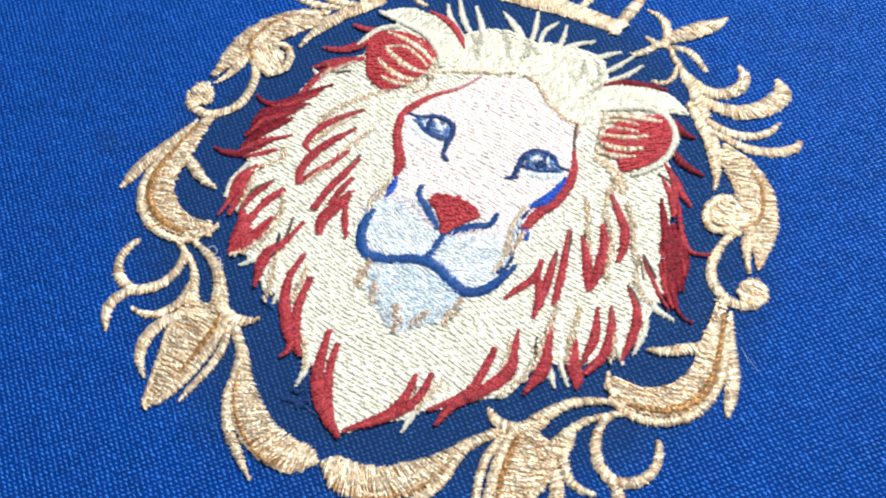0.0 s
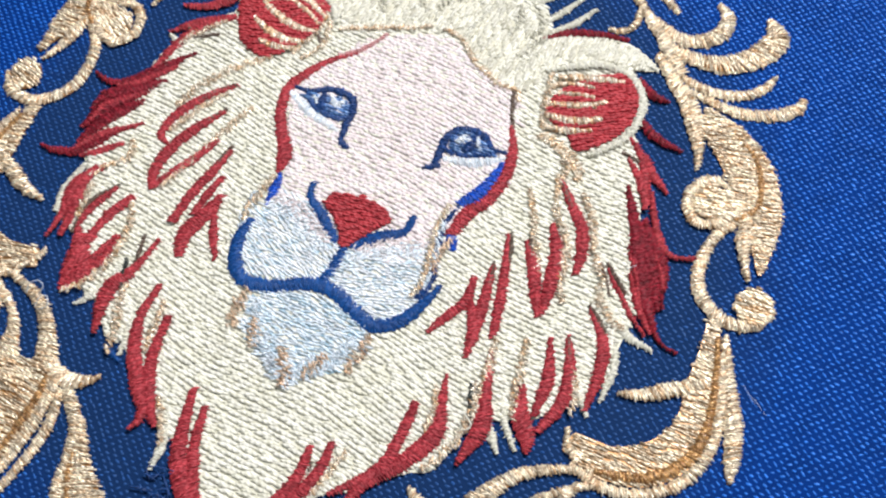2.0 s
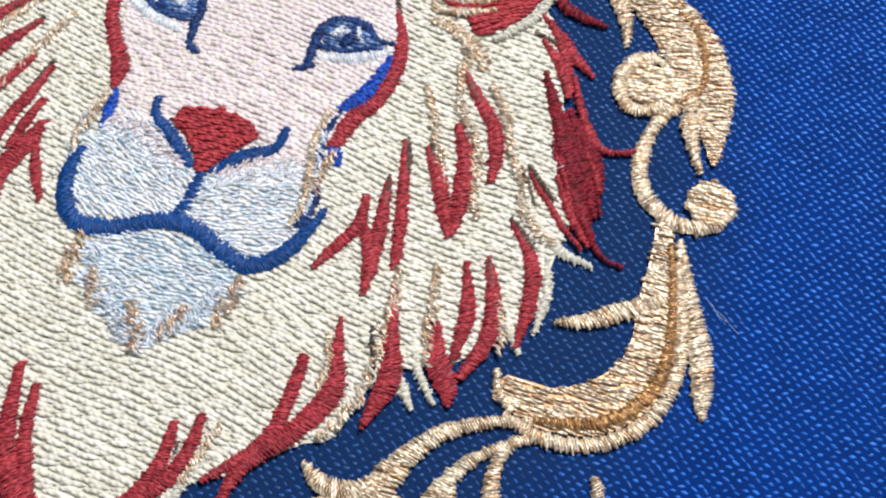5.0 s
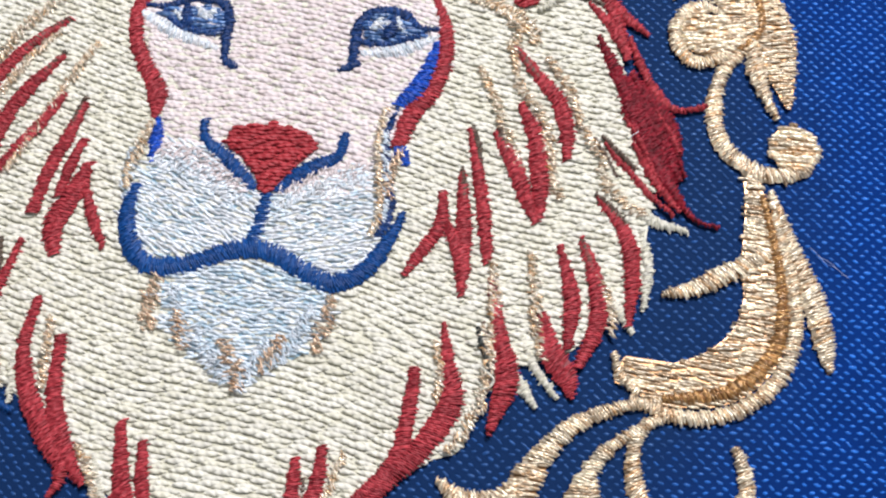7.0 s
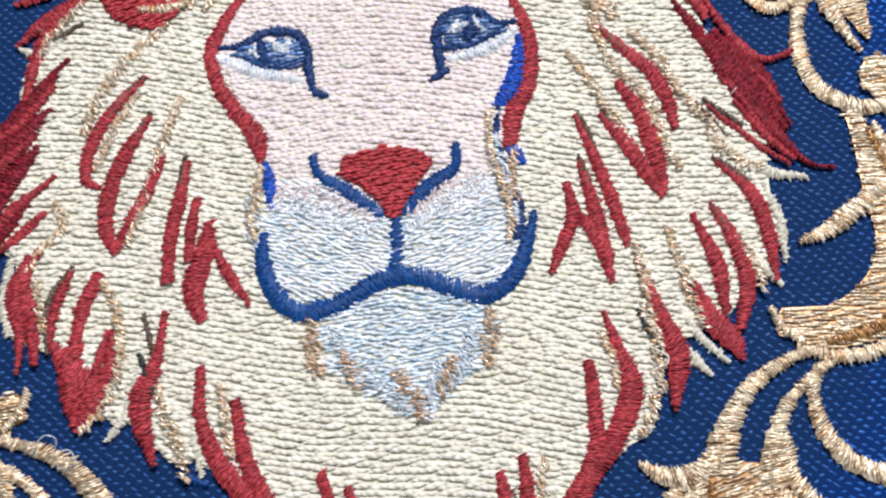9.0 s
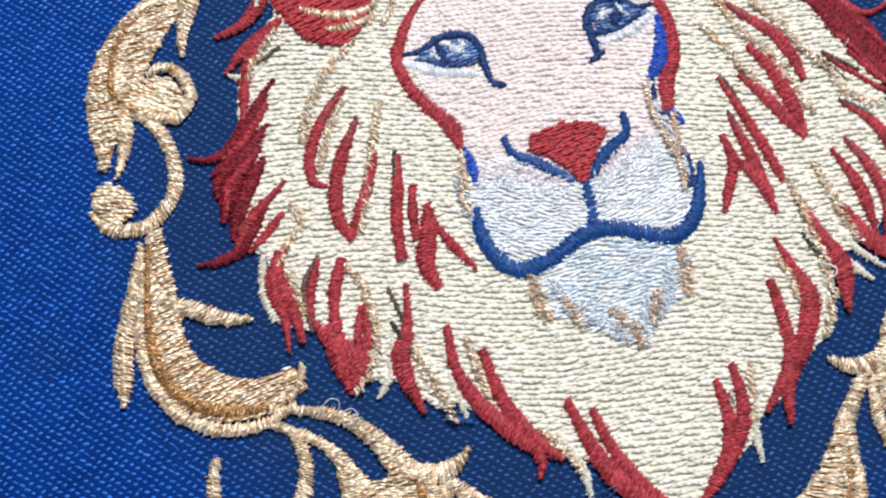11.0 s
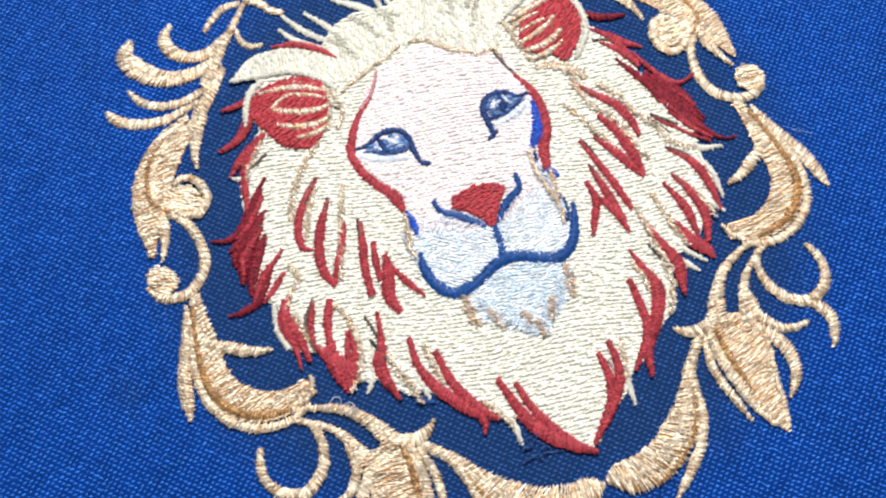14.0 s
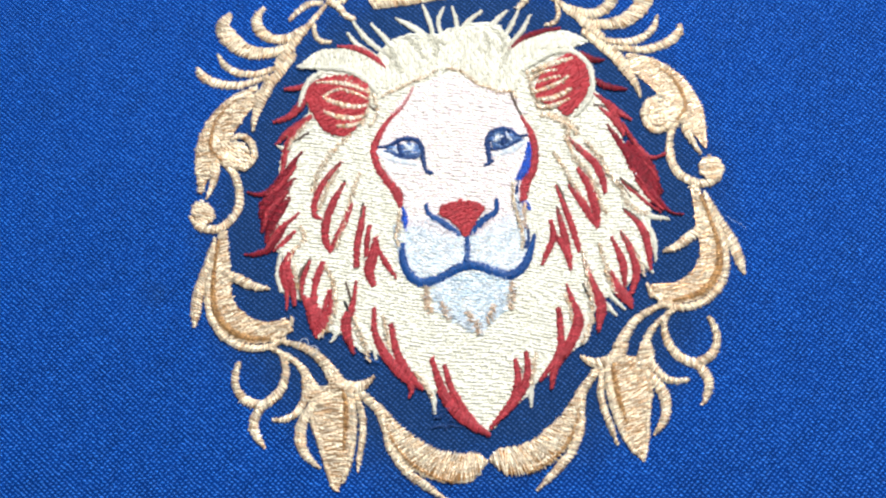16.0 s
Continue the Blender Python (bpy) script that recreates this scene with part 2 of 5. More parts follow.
def strands(parent, name, material, level, points, side=1, label=""):
    """Loose running stitches along a line: short shiny threads laid at uneven angles, with gaps."""
    q = spline(points, 0.11)
    t = np.gradient(q[:, :2], axis=0)
    t /= np.linalg.norm(t, axis=1, keepdims=True) + 1e-9
    n = len(q)
    out = np.stack([-t[:, 1], t[:, 0]], 1)
    c = q[:, :2] + out * (rng.uniform(-0.6, 0.6, n) * q[:, 2])[:, None]
    turn = rng.normal(1.05, 0.35, n)
    way = t * np.cos(turn)[:, None] + out * np.sin(turn)[:, None]
    s = np.linspace(-0.5, 0.5, 5)
    xy = c[:, None] + way[:, None] * (s[None] * rng.uniform(0.4, 0.8, n)[:, None])[:, :, None]
    z = level * LAYER + 0.07 + 0.10 * np.cos(np.pi * s)[None] + rng.normal(0, 0.05, (n, 1))
    v, fa, uv, base = tubes(np.concatenate([xy, z[:, :, None]], 2), rng.uniform(0.055, 0.095, n))
    run = np.arange(n - 1)
    fa = np.vstack([fa, webs(base, run, run + 1)])
    return mesh_of(name, v, fa, material, parent, uv, label)


def broad(parent, name, material, level, points, side=1, angle=4):
    """A wide leaf filled with level rows of stitches, from its middle line and widths."""
    q = spline(points, 1.0)
    t = np.gradient(q[:, :2], axis=0)
    t /= np.linalg.norm(t, axis=1, keepdims=True) + 1e-9
    out = np.stack([-t[:, 1], t[:, 0]], 1) * q[:, 2:] / 2
    edge = np.vstack([q[:, :2] + out, (q[:, :2] - out)[::-1]])
    return fill(parent, name, material, level, angle, edge, side, stitch=1.9, wave=0.0, plump=0.112, row=0.28, lean=0.06, dip=0.17)


def inside_spans(poly, y):
    """Where a level line crosses a closed outline."""
    a, b = poly, np.roll(poly, -1, 0)
    hit = (a[:, 1] <= y) != (b[:, 1] <= y)
    a, b = a[hit], b[hit]
    return np.sort(a[:, 0] + (y - a[:, 1]) / (b[:, 1] - a[:, 1]) * (b[:, 0] - a[:, 0]))


def fill(parent, name, material, level, angle, outline, side=1, label="", stitch=2.0, wave=0.5, ragged=0.18, plump=0.185, row=0.4, sway=0.09, lean=-0.11, dip=0.19, flat=1.0, end=0.7):
    """A tatami fill: rows of long stitches with staggered needle points inside a closed outline."""
    p = np.array(outline, float)
    if side < 0:
        p = twin(p)
        angle = -angle
    p = spline(np.vstack([p, p[:1]]), 0.5)[:-1, :2]
    c, s = math.cos(radians(angle)), math.sin(radians(angle))
    turn = np.array([[c, s], [-s, c]])
    r = p @ turn.T
    z0 = level * LAYER + 0.1
    starts, ends, line = [], [], []
    for i, y in enumerate(np.arange(r[:, 1].min() + 0.1, r[:, 1].max(), row)):
        x = inside_spans(r, y)
        for a, b in zip(x[::2], x[1::2]):
            a, b = a - rng.normal(0.03, ragged), b + rng.normal(0.03, ragged)
            if b - a < 0.2:
                continue
            step = stitch
            first = (math.floor(a / step) + ((i % 3) / 3 + rng.uniform(-0.16, 0.16))) * step
            marks = [a] + [m + rng.normal(0, 0.15) for m in np.arange(first, b, step) if a + 0.5 < m < b - 0.5] + [b]
            for u, v in zip(marks, marks[1:]):
                starts.append((u, y)), ends.append((v, y)), line.append(i)
    a, b = np.array(starts), np.array(ends)
    tt = np.array([0, 0.10, 0.27, 0.5, 0.73, 0.90, 1])[None, :, None]
    xy = a[:, None] * (1 - tt) + b[:, None] * tt
    xy[:, :, 1] += wave * np.sin(xy[:, :, 0] * 0.22 + 0.6) + rng.normal(0, 0.05, (len(a), 1)) + (tt[:, :, 0] - 0.5) * rng.normal(lean, sway, (len(a), 1)) * np.linalg.norm(b - a, axis=1)[:, None]
    long = np.linalg.norm(b - a, axis=1)[:, None]
    z = z0 + 0.05 + np.minimum(dip, 0.5 * dip * long) * (np.sin(np.pi * tt[:, :, 0]) ** 0.3 - 0.75) + rng.normal(0, 0.02, (len(a), 1))
    xy = xy @ turn
    v, fa, uv, base = tubes(np.concatenate([xy, z[:, :, None]], 2), rng.uniform(plump, plump * 1.25, len(a)), flat, end)
    line = np.array(line)
    gap = np.linalg.norm(a[1:] - b[:-1], axis=1)
    run = np.flatnonzero((np.diff(line) == 0) & (gap < 0.5))
    heads = np.flatnonzero(np.r_[True, np.diff(line) > 0])
    fa = np.vstack([fa, webs(base, run, run + 1, True), webs(base, heads[:-1], heads[1:])])
    # the padding sheet under the stitches, as strips between the outline's crossings
    strips, quads = [], []
    for y in r[:, 1].min() + 0.05 + 0.3 * np.arange(int((r[:, 1].max() - r[:, 1].min() - 0.35) / 0.3)):
        lo, hi = inside_spans(r, y), inside_spans(r, y + 0.3)
        if len(lo) != len(hi):
            hi = lo
        for k in range(0, len(lo) - 1, 2):
            m = len(strips)
            strips += [(lo[k], y), (lo[k + 1], y), (hi[k + 1], y + 0.3), (hi[k], y + 0.3)]
            quads.append((m, m + 1, m + 2, m + 3))
    if strips:
        q = np.array(strips)
        q[:, 1] += wave * np.sin(q[:, 0] * 0.22 + 0.6)
        q = np.round(q @ turn, 3)
        q, same = np.unique(q, axis=0, return_inverse=True)
        quads = same.ravel()[np.array(quads)]
        fa = np.vstack([fa, quads + len(v)])
        v = np.vstack([v, np.column_stack([q, np.full(len(q), z0 - 0.07 - 0.4 * max(0, dip - 0.19))])])
        # darker tone again: shade at the stitch ends, put into the sheet's colour
        uv = np.vstack([uv, np.tile((0, 0, 2.0, 0.2), (len(q), 1))])
    return mesh_of(name, v, fa, material, parent, uv, label)


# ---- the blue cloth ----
def outside_ring(p):
    """0 inside and close around the frame, 1 away from it, but for two old marks."""
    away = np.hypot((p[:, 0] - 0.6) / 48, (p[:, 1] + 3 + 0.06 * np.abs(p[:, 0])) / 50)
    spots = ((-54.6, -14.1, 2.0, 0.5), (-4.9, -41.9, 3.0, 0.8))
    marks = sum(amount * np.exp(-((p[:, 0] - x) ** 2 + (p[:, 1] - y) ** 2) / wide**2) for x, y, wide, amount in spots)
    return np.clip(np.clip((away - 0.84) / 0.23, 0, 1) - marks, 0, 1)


def cloth_sheet():
    ticks = np.r_[-700, -300, np.arange(-130, 131, 2.0), 300, 700]
    k = len(ticks)
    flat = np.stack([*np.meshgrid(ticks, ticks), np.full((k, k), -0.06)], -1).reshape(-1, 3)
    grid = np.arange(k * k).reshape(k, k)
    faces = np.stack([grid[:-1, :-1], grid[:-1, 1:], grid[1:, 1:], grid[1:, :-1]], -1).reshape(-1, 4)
    sheet = mesh_of("fabric", flat, faces, CLOTH_GROUND, None, np.column_stack([flat[:, :2], outside_ring(flat), rng.random(k * k)]))
    tagged(sheet, "royal blue honeycomb-woven polyester cloth laid flat", "fabric", kind="structure")
    px, py = 0.98, 0.50
    xs, ys = np.arange(-125, 125, px), np.arange(-85, 110, py)
    gx, gy = np.meshgrid(xs, ys)
    gx = gx + (np.arange(len(ys)) % 2)[:, None] * px / 2
    c = np.stack([gx.ravel(), gy.ravel()], 1)
    m = len(c)
    c += rng.normal(0, 0.045, c.shape)
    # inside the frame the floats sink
    outside = np.clip(outside_ring(c) + rng.normal(0, 0.12, m), 0, 1)
    half, wide = rng.uniform(0.19, 0.31, m) * (0.85 + 0.15 * outside), rng.uniform(0.12, 0.17, m) * (0.85 + 0.15 * outside)
    high = rng.uniform(0.10, 0.18, m) * (0.7 + 0.3 * outside)
    lean = rng.normal(-0.3, 0.3, m)
    v = np.zeros((m, 9, 3))
    for i, (a, ha) in enumerate(((-1, -0.5), (0, 1), (1, -0.5))):
        for j, (b, hb) in enumerate(((-1, -0.6), (0, 1), (1, -0.6))):
            x, y = a * half, b * wide * (1 if a == 0 else 0.6)
            v[:, i * 3 + j] = np.stack([c[:, 0] + x, c[:, 1] + y + lean * x, np.minimum(ha, hb) * high if ha * hb != 1 else high], 1)
    base = np.arange(m * 9).reshape(m, 3, 3)
    fa = np.stack([base[:, :-1, :-1], base[:, 1:, :-1], base[:, 1:, 1:], base[:, :-1, 1:]], -1).reshape(-1, 4)
    uv = np.repeat(np.column_stack([c, outside, rng.random(m)])[:, None], 9, 1).reshape(-1, 4)
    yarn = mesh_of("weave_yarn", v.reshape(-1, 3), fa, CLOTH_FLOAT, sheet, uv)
    tagged(yarn, "raised blue yarn floats of the weave", kind="stuff")


cloth_sheet()

# ---- the embroidery ----

for side in (1, -1):
    thing = motif("crown_band", "gold-thread embroidered crown base with upright points on blue cloth", "crown", "gold scroll frame round the lion")
    thing.location = (-0.0002, -0.0006, 0)
    satin(thing, "band", GOLD, 1, [(-12.5, 39.9, 2.47), (-6.2, 40.3, 2.89), (0.7, 40.8, 2.86), (5.8, 40.7, 2.62), (10.1, 40.4, 2.38)], side, pitch=0.24, piece=1.5)
    satin(thing, "point", GOLD, 1, [(10.5, 38.9, 1.51), (10.9, 42.6, 1.96), (11.6, 46.3, 1.98), (12.2, 49.4, 1.11)], side, pitch=0.24, piece=1.5)
    satin(thing, "point", GOLD, 1, [(3.2, 42.1, 0.88), (4.1, 45.1, 1.55), (4.2, 48.2, 1.12)], side, pitch=0.24, piece=1.5)

for side in (1, -1):
    thing = motif("fleur_ornament", "small gold-thread embroidered fleur with curling petals on blue cloth", "flower ornament", "gold scroll frame round the lion")
    thing.location = (0, 0, 0) if side > 0 else (-0.00045, 0.0002, 0)
    satin(thing, "petal", GOLD, 2, [(18.2, 39.5, 0.85), (20.3, 42.1, 2.79), (23.2, 45.2, 3.24), (25.0, 47.1, 2.17), (26.3, 49.0, 0.38)], side, pitch=0.24, piece=1.5)
    satin(thing, "curl", GOLD, 2, [(13.7, 45.5, 0.44), (15.9, 45.1, 1.09), (17.9, 43.2, 1.62), (18.8, 40.3, 1.07)], side, pitch=0.24, piece=1.5)
    satin(thing, "curl", GOLD, 2, [(14.7, 35.3, 0.95), (16.2, 36.6, 1.27), (17.6, 38.7, 1.28), (19.3, 39.7, 1.28)], side, pitch=0.24, piece=1.5)
    satin(thing, "curl", GOLD, 2, [(15.4, 39.9, 0.38), (16.7, 39.4, 0.96), (18.4, 39.1, 1.07)], side, pitch=0.24, piece=1.5)
    satin(thing, "tendril", GOLD, 1, [(20.2, 39.6, 0.85), (22.8, 39.7, 1.27), (24.9, 38.4, 1.16), (26.8, 36.7, 0.63)], side, pitch=0.24, piece=1.5)
    satin(thing, "tendril", GOLD, 1, [(19.4, 31.3, 0.62), (21.3, 31.7, 0.93), (22.3, 33.3, 0.93), (22.2, 35.4, 0.63)], side, pitch=0.24, piece=1.5)

for side in (1, -1):
    thing = motif("scroll_ornament", "gold satin-stitched acanthus scroll with curling fronds on blue cloth", "scroll ornament", "gold scroll frame round the lion")
    thing.location = (0, 0, 0) if side > 0 else (-0.00045, 0.0002, 0)
    satin(thing, "stem", GOLD, 2, [(19.7, 39.1, 0.74), (22.3, 36.2, 1.15), (24.9, 33.4, 1.55), (27.4, 30.5, 1.83), (29.8, 27.4, 2.00)], side, pitch=0.24, piece=1.5)
    satin(thing, "frond", GOLD, 1, [(24.4, 34.8, 0.83), (27.7, 32.9, 1.85), (30.8, 33.4, 2.05), (32.7, 35.5, 2.26), (32.7, 38.1, 1.87), (31.2, 39.8, 0.73)], side, pitch=0.24, piece=1.5)
    satin(thing, "frond", GOLD, 2, [(26.9, 31.5, 1.02), (30.4, 30.3, 2.02), (34.7, 30.8, 2.82), (37.9, 33.5, 3.44), (39.1, 36.7, 3.27), (37.7, 39.3, 0.83)], side, pitch=0.24, piece=1.5)
    satin(thing, "stem", GOLD, 2, [(26.3, 29.5, 1.11), (28.9, 26.5, 1.77), (31.8, 23.5, 2.42), (33.7, 19.9, 1.96), (34.8, 17.2, 1.19), (35.3, 14.8, 0.38)], side, pitch=0.24, piece=1.5)
    satin(thing, "frond", GOLD, 1, [(28.7, 27.6, 0.89), (33.3, 26.3, 1.33), (37.2, 26.8, 1.44), (39.6, 28.8, 1.22), (40.6, 31.1, 0.39)], side, pitch=0.24, piece=1.5)
    satin(thing, "frond", GOLD, 1, [(31.6, 25.4, 0.88), (37.2, 24.3, 1.54), (41.6, 25.3, 1.77), (43.9, 27.1, 1.66), (44.5, 28.7, 0.78)], side, pitch=0.24, piece=1.5)
    broad(thing, "leaf", GOLD, 3, [(33.8, 23.5, 0.88), (38.7, 21.0, 1.9), (42.2, 16.8, 3.0), (44.1, 11.8, 3.5), (44.7, 8.0, 2.8), (45.5, 3.6, 0.42)], side)
    broad(thing, "leaf", GOLD, 2, [(33.2, 22.3, 1.32), (37.5, 19.0, 3.05), (40.7, 15.2, 3.68), (41.7, 11.9, 3.01), (40.3, 9.6, 2.35), (38.3, 8.2, 0.85)], side)
    satin(thing, "vein", BRONZE, 4.5, [(37.8, 21.3, 0.38), (41.2, 18.4, 0.61), (42.8, 14.7, 0.76), (43.0, 11.8, 0.75), (41.1, 9.5, 0.45)], side)
    satin(thing, "spiral", GOLD, 4, [(41.1, 10.9, 0.64), (39.5, 8.5, 1.17), (37.0, 7.9, 1.28), (35.4, 9.9, 1.28), (35.8, 12.6, 1.29), (37.6, 14.1, 1.19), (39.2, 13.6, 0.43)], side, pitch=0.24, piece=1.5)
    fill(thing, "spiral_eye", GOLD, 3, 20, [(39.0, 13.6), (41.4, 12.6), (41.2, 10.2), (39.3, 8.6), (36.9, 8.8), (36.0, 10.9), (36.9, 13.1)], side)
    satin(thing, "small_leaf", GOLD, 3.5, [(42.3, 10.6, 0.8), (42.6, 7.8, 1.9), (43.3, 5.2, 1.2), (44.5, 2.5, 0.4)], side, pitch=0.24, piece=1.5)
    satin(thing, "vein", BRONZE, 4.8, [(42.2, 9.8, 0.4), (42.5, 7.8, 0.7), (43.1, 5.6, 0.4)], side)

for side in (1, -1):
    thing = motif("loop_ornament", "gold satin-stitched loop holding a round stitched ball", "loop ornament", "gold scroll frame round the lion")
    satin(thing, "loop", GOLD, 2, [(41.3, 9.2, 0.85), (39.7, 7.0, 1.28), (39.0, 3.8, 1.48), (39.4, 0.3, 1.57), (41.2, -2.0, 1.56), (43.7, -3.2, 1.56), (46.5, -2.5, 1.35), (48.1, -0.3, 0.52)], side, pitch=0.24, piece=1.5)
    fill(thing, "ball", GOLD, 3, 5, [(46.2, 2.5), (47.5, 1.5), (47.8, -0.2), (46.8, -1.8), (45.3, -2.1), (44.0, -1.1), (43.8, 0.4), (44.7, 2.0)], side)

for side in (1, -1):
    thing = motif("crescent_leaf", "gold embroidered crescent leaf with brown vein and pointed spur", "leaf ornament", "gold scroll frame round the lion")
    broad(thing, "blade", GOLD, 2, [(42.3, -3.5, 1.25), (42.8, -7.2, 2.06), (43.1, -11.3, 3.07), (43.5, -15.5, 3.65), (42.7, -19.1, 4.43), (39.9, -22.0, 4.60), (36.1, -23.0, 3.6), (33.6, -22.5, 2.9), (32.0, -22.0, 2.3)], side, -8)
    satin(thing, "border", GOLD, 3, [(43.9, -4.9, 0.41), (44.8, -9.7, 1.03), (45.8, -14.2, 1.22), (45.8, -18.4, 1.21), (44.1, -22.4, 1.30), (40.7, -25.0, 1.29), (36.7, -25.7, 1.19), (33.0, -24.5, 0.60)], side, pitch=0.24, piece=1.5)
    satin(thing, "vein", BRONZE, 4.5, [(43.2, -5.4, 0.5), (44.3, -10.3, 0.8), (44.8, -14.6, 1.0), (44.6, -18.3, 1.2), (42.9, -21.4, 1.2), (39.9, -23.5, 1.2), (35.5, -24.3, 0.6)], side)
    satin(thing, "spur", GOLD, 3, [(43.6, -10.8, 1.02), (40.3, -12.9, 1.84), (37.7, -14.5, 1.52), (35.1, -15.3, 0.41)], side, pitch=0.24, piece=1.5)
    satin(thing, "side_leaf", GOLD, 2, [(44.0, -4.7, 0.41), (45.7, -9.9, 1.33), (47.4, -14.7, 2.03), (48.2, -18.3, 1.81), (48.6, -20.8, 0.50)], side, pitch=0.24, piece=1.5)
    satin(thing, "end_cap", GOLD, 4, [(31.5, -20.8, 0.4), (31.8, -21.9, 0.7), (32.4, -23.0, 0.7), (33.5, -24.0, 0.5)], side, pitch=0.24, piece=1.5)

for side in (1, -1):
    thing = motif("leaf_cluster", "gold embroidered drooping leaf with curls and tendrils on blue cloth", "leaf ornament", "gold scroll frame round the lion")
    satin(thing, "stem", GOLD, 3, [(35.3, -24.5, 0.6), (32.3, -25.3, 1.0), (29.2, -26.8, 1.4), (26.9, -29.1, 1.8), (25.4, -31.7, 2.5), (24.6, -34.2, 3.0)], side, pitch=0.24, piece=1.5)
    satin(thing, "spur", GOLD, 3, [(18.5, -32.6, 0.39), (20.5, -34.0, 1.66), (22.9, -34.0, 2.14), (25.4, -32.0, 1.37)], side, pitch=0.24, piece=1.5)
    satin(thing, "stem", GOLD, 2.5, [(35.8, -25.9, 0.5), (33.3, -27.3, 0.8), (31.2, -29.1, 1.1), (29.9, -31.3, 1.6), (29.1, -33.8, 2.4), (28.5, -36.6, 3.0)], side, pitch=0.24, piece=1.5)
    broad(thing, "leaf", GOLD, 2, [(26.4, -33.4, 3.4), (26.1, -37.0, 6.7), (26.2, -40.8, 6.4), (26.0, -44.6, 4.5), (26.4, -48.2, 2.7), (26.7, -51.3, 0.4)], side, 10)
    satin(thing, "side_leaf", GOLD, 3, [(22.9, -33.9, 1.1), (22.7, -37.6, 1.4), (23.0, -41.8, 1.3), (24.0, -46.4, 1.0), (25.5, -49.9, 0.6)], side, pitch=0.24, piece=1.5)
    satin(thing, "edging", GOLD, 3, [(29.4, -36.6, 0.5), (29.6, -39.6, 0.8), (28.6, -43.6, 0.8), (27.9, -47.6, 0.8), (27.1, -50.9, 0.5)], side, pitch=0.24, piece=1.5)
    satin(thing, "vein", BRONZE, 4.2, [(24.0, -33.4, 0.5), (23.8, -37.0, 0.9), (24.2, -41.0, 0.9), (24.9, -44.6, 0.4)], side)
    satin(thing, "strand", GOLD, 2, [(21.9, -35.4, 0.78), (21.2, -38.8, 1.25), (21.4, -42.2, 1.15), (22.2, -45.3, 1.05), (22.9, -48.4, 0.33)], side, pitch=0.24, piece=1.5)
    satin(thing, "hook", GOLD, 3, [(29.1, -36.1, 1.16), (31.2, -39.2, 1.93), (31.9, -42.2, 1.91), (31.1, -45.0, 1.43), (29.1, -47.2, 0.38)], side, pitch=0.24, piece=1.5)
    satin(thing, "curl", GOLD, 2, [(35.3, -25.6, 0.50), (33.7, -27.5, 1.09), (33.5, -30.8, 1.37), (35.0, -33.9, 1.66), (37.9, -35.5, 1.65), (40.8, -34.3, 1.56), (42.1, -31.8, 1.37), (41.9, -29.4, 1.18), (41.2, -27.7, 0.59)], side, pitch=0.24, piece=1.5)
    satin(thing, "tail", GOLD, 1, [(36.3, -34.7, 0.78), (38.7, -36.7, 1.65), (39.6, -39.1, 1.73), (38.9, -41.4, 1.25), (37.9, -42.9, 0.33)], side, pitch=0.24, piece=1.5)
    satin(thing, "tendril", GOLD, 2, [(30.4, -31.6, 0.98), (30.5, -35.0, 1.36), (32.0, -37.4, 1.26), (34.2, -38.4, 1.05), (36.3, -38.3, 0.6)], side, pitch=0.24, piece=1.5)

for side in (1, -1):
    thing = motif("curved_leaf", "gold embroidered curved leaf meeting its twin below the mane", "leaf ornament", "gold scroll frame round the lion")
    satin(thing, "stem", GOLD, 2, [(22.5, -33.4, 0.88), (20.6, -35.7, 1.4), (18.9, -37.6, 1.6), (17.4, -39.5, 1.6)], side, pitch=0.24, piece=1.5)
    satin(thing, "blade", GOLD, 2, [(18.2, -38.2, 1.5), (16.4, -41.9, 3.3), (13.7, -45.5, 4.8), (10.2, -48.3, 5.3), (6.0, -49.5, 5.1), (3.3, -49.2, 4.2), (1.3, -48.9, 0.6)], side, pitch=0.2, piece=1.5)
    satin(thing, "border", GOLD, 3, [(17.9, -41.0, 0.48), (17.1, -45.0, 1.25), (15.1, -48.7, 1.5), (12.2, -51.6, 1.4), (8.6, -54.6, 0.37)], side, pitch=0.24, piece=1.5)
    satin(thing, "vein", BRONZE, 4.5, [(17.2, -41.2, 0.4), (16.5, -43.8, 0.55), (14.4, -47.3, 0.65), (11.2, -50.0, 0.6), (7.5, -51.7, 0.4)], side)

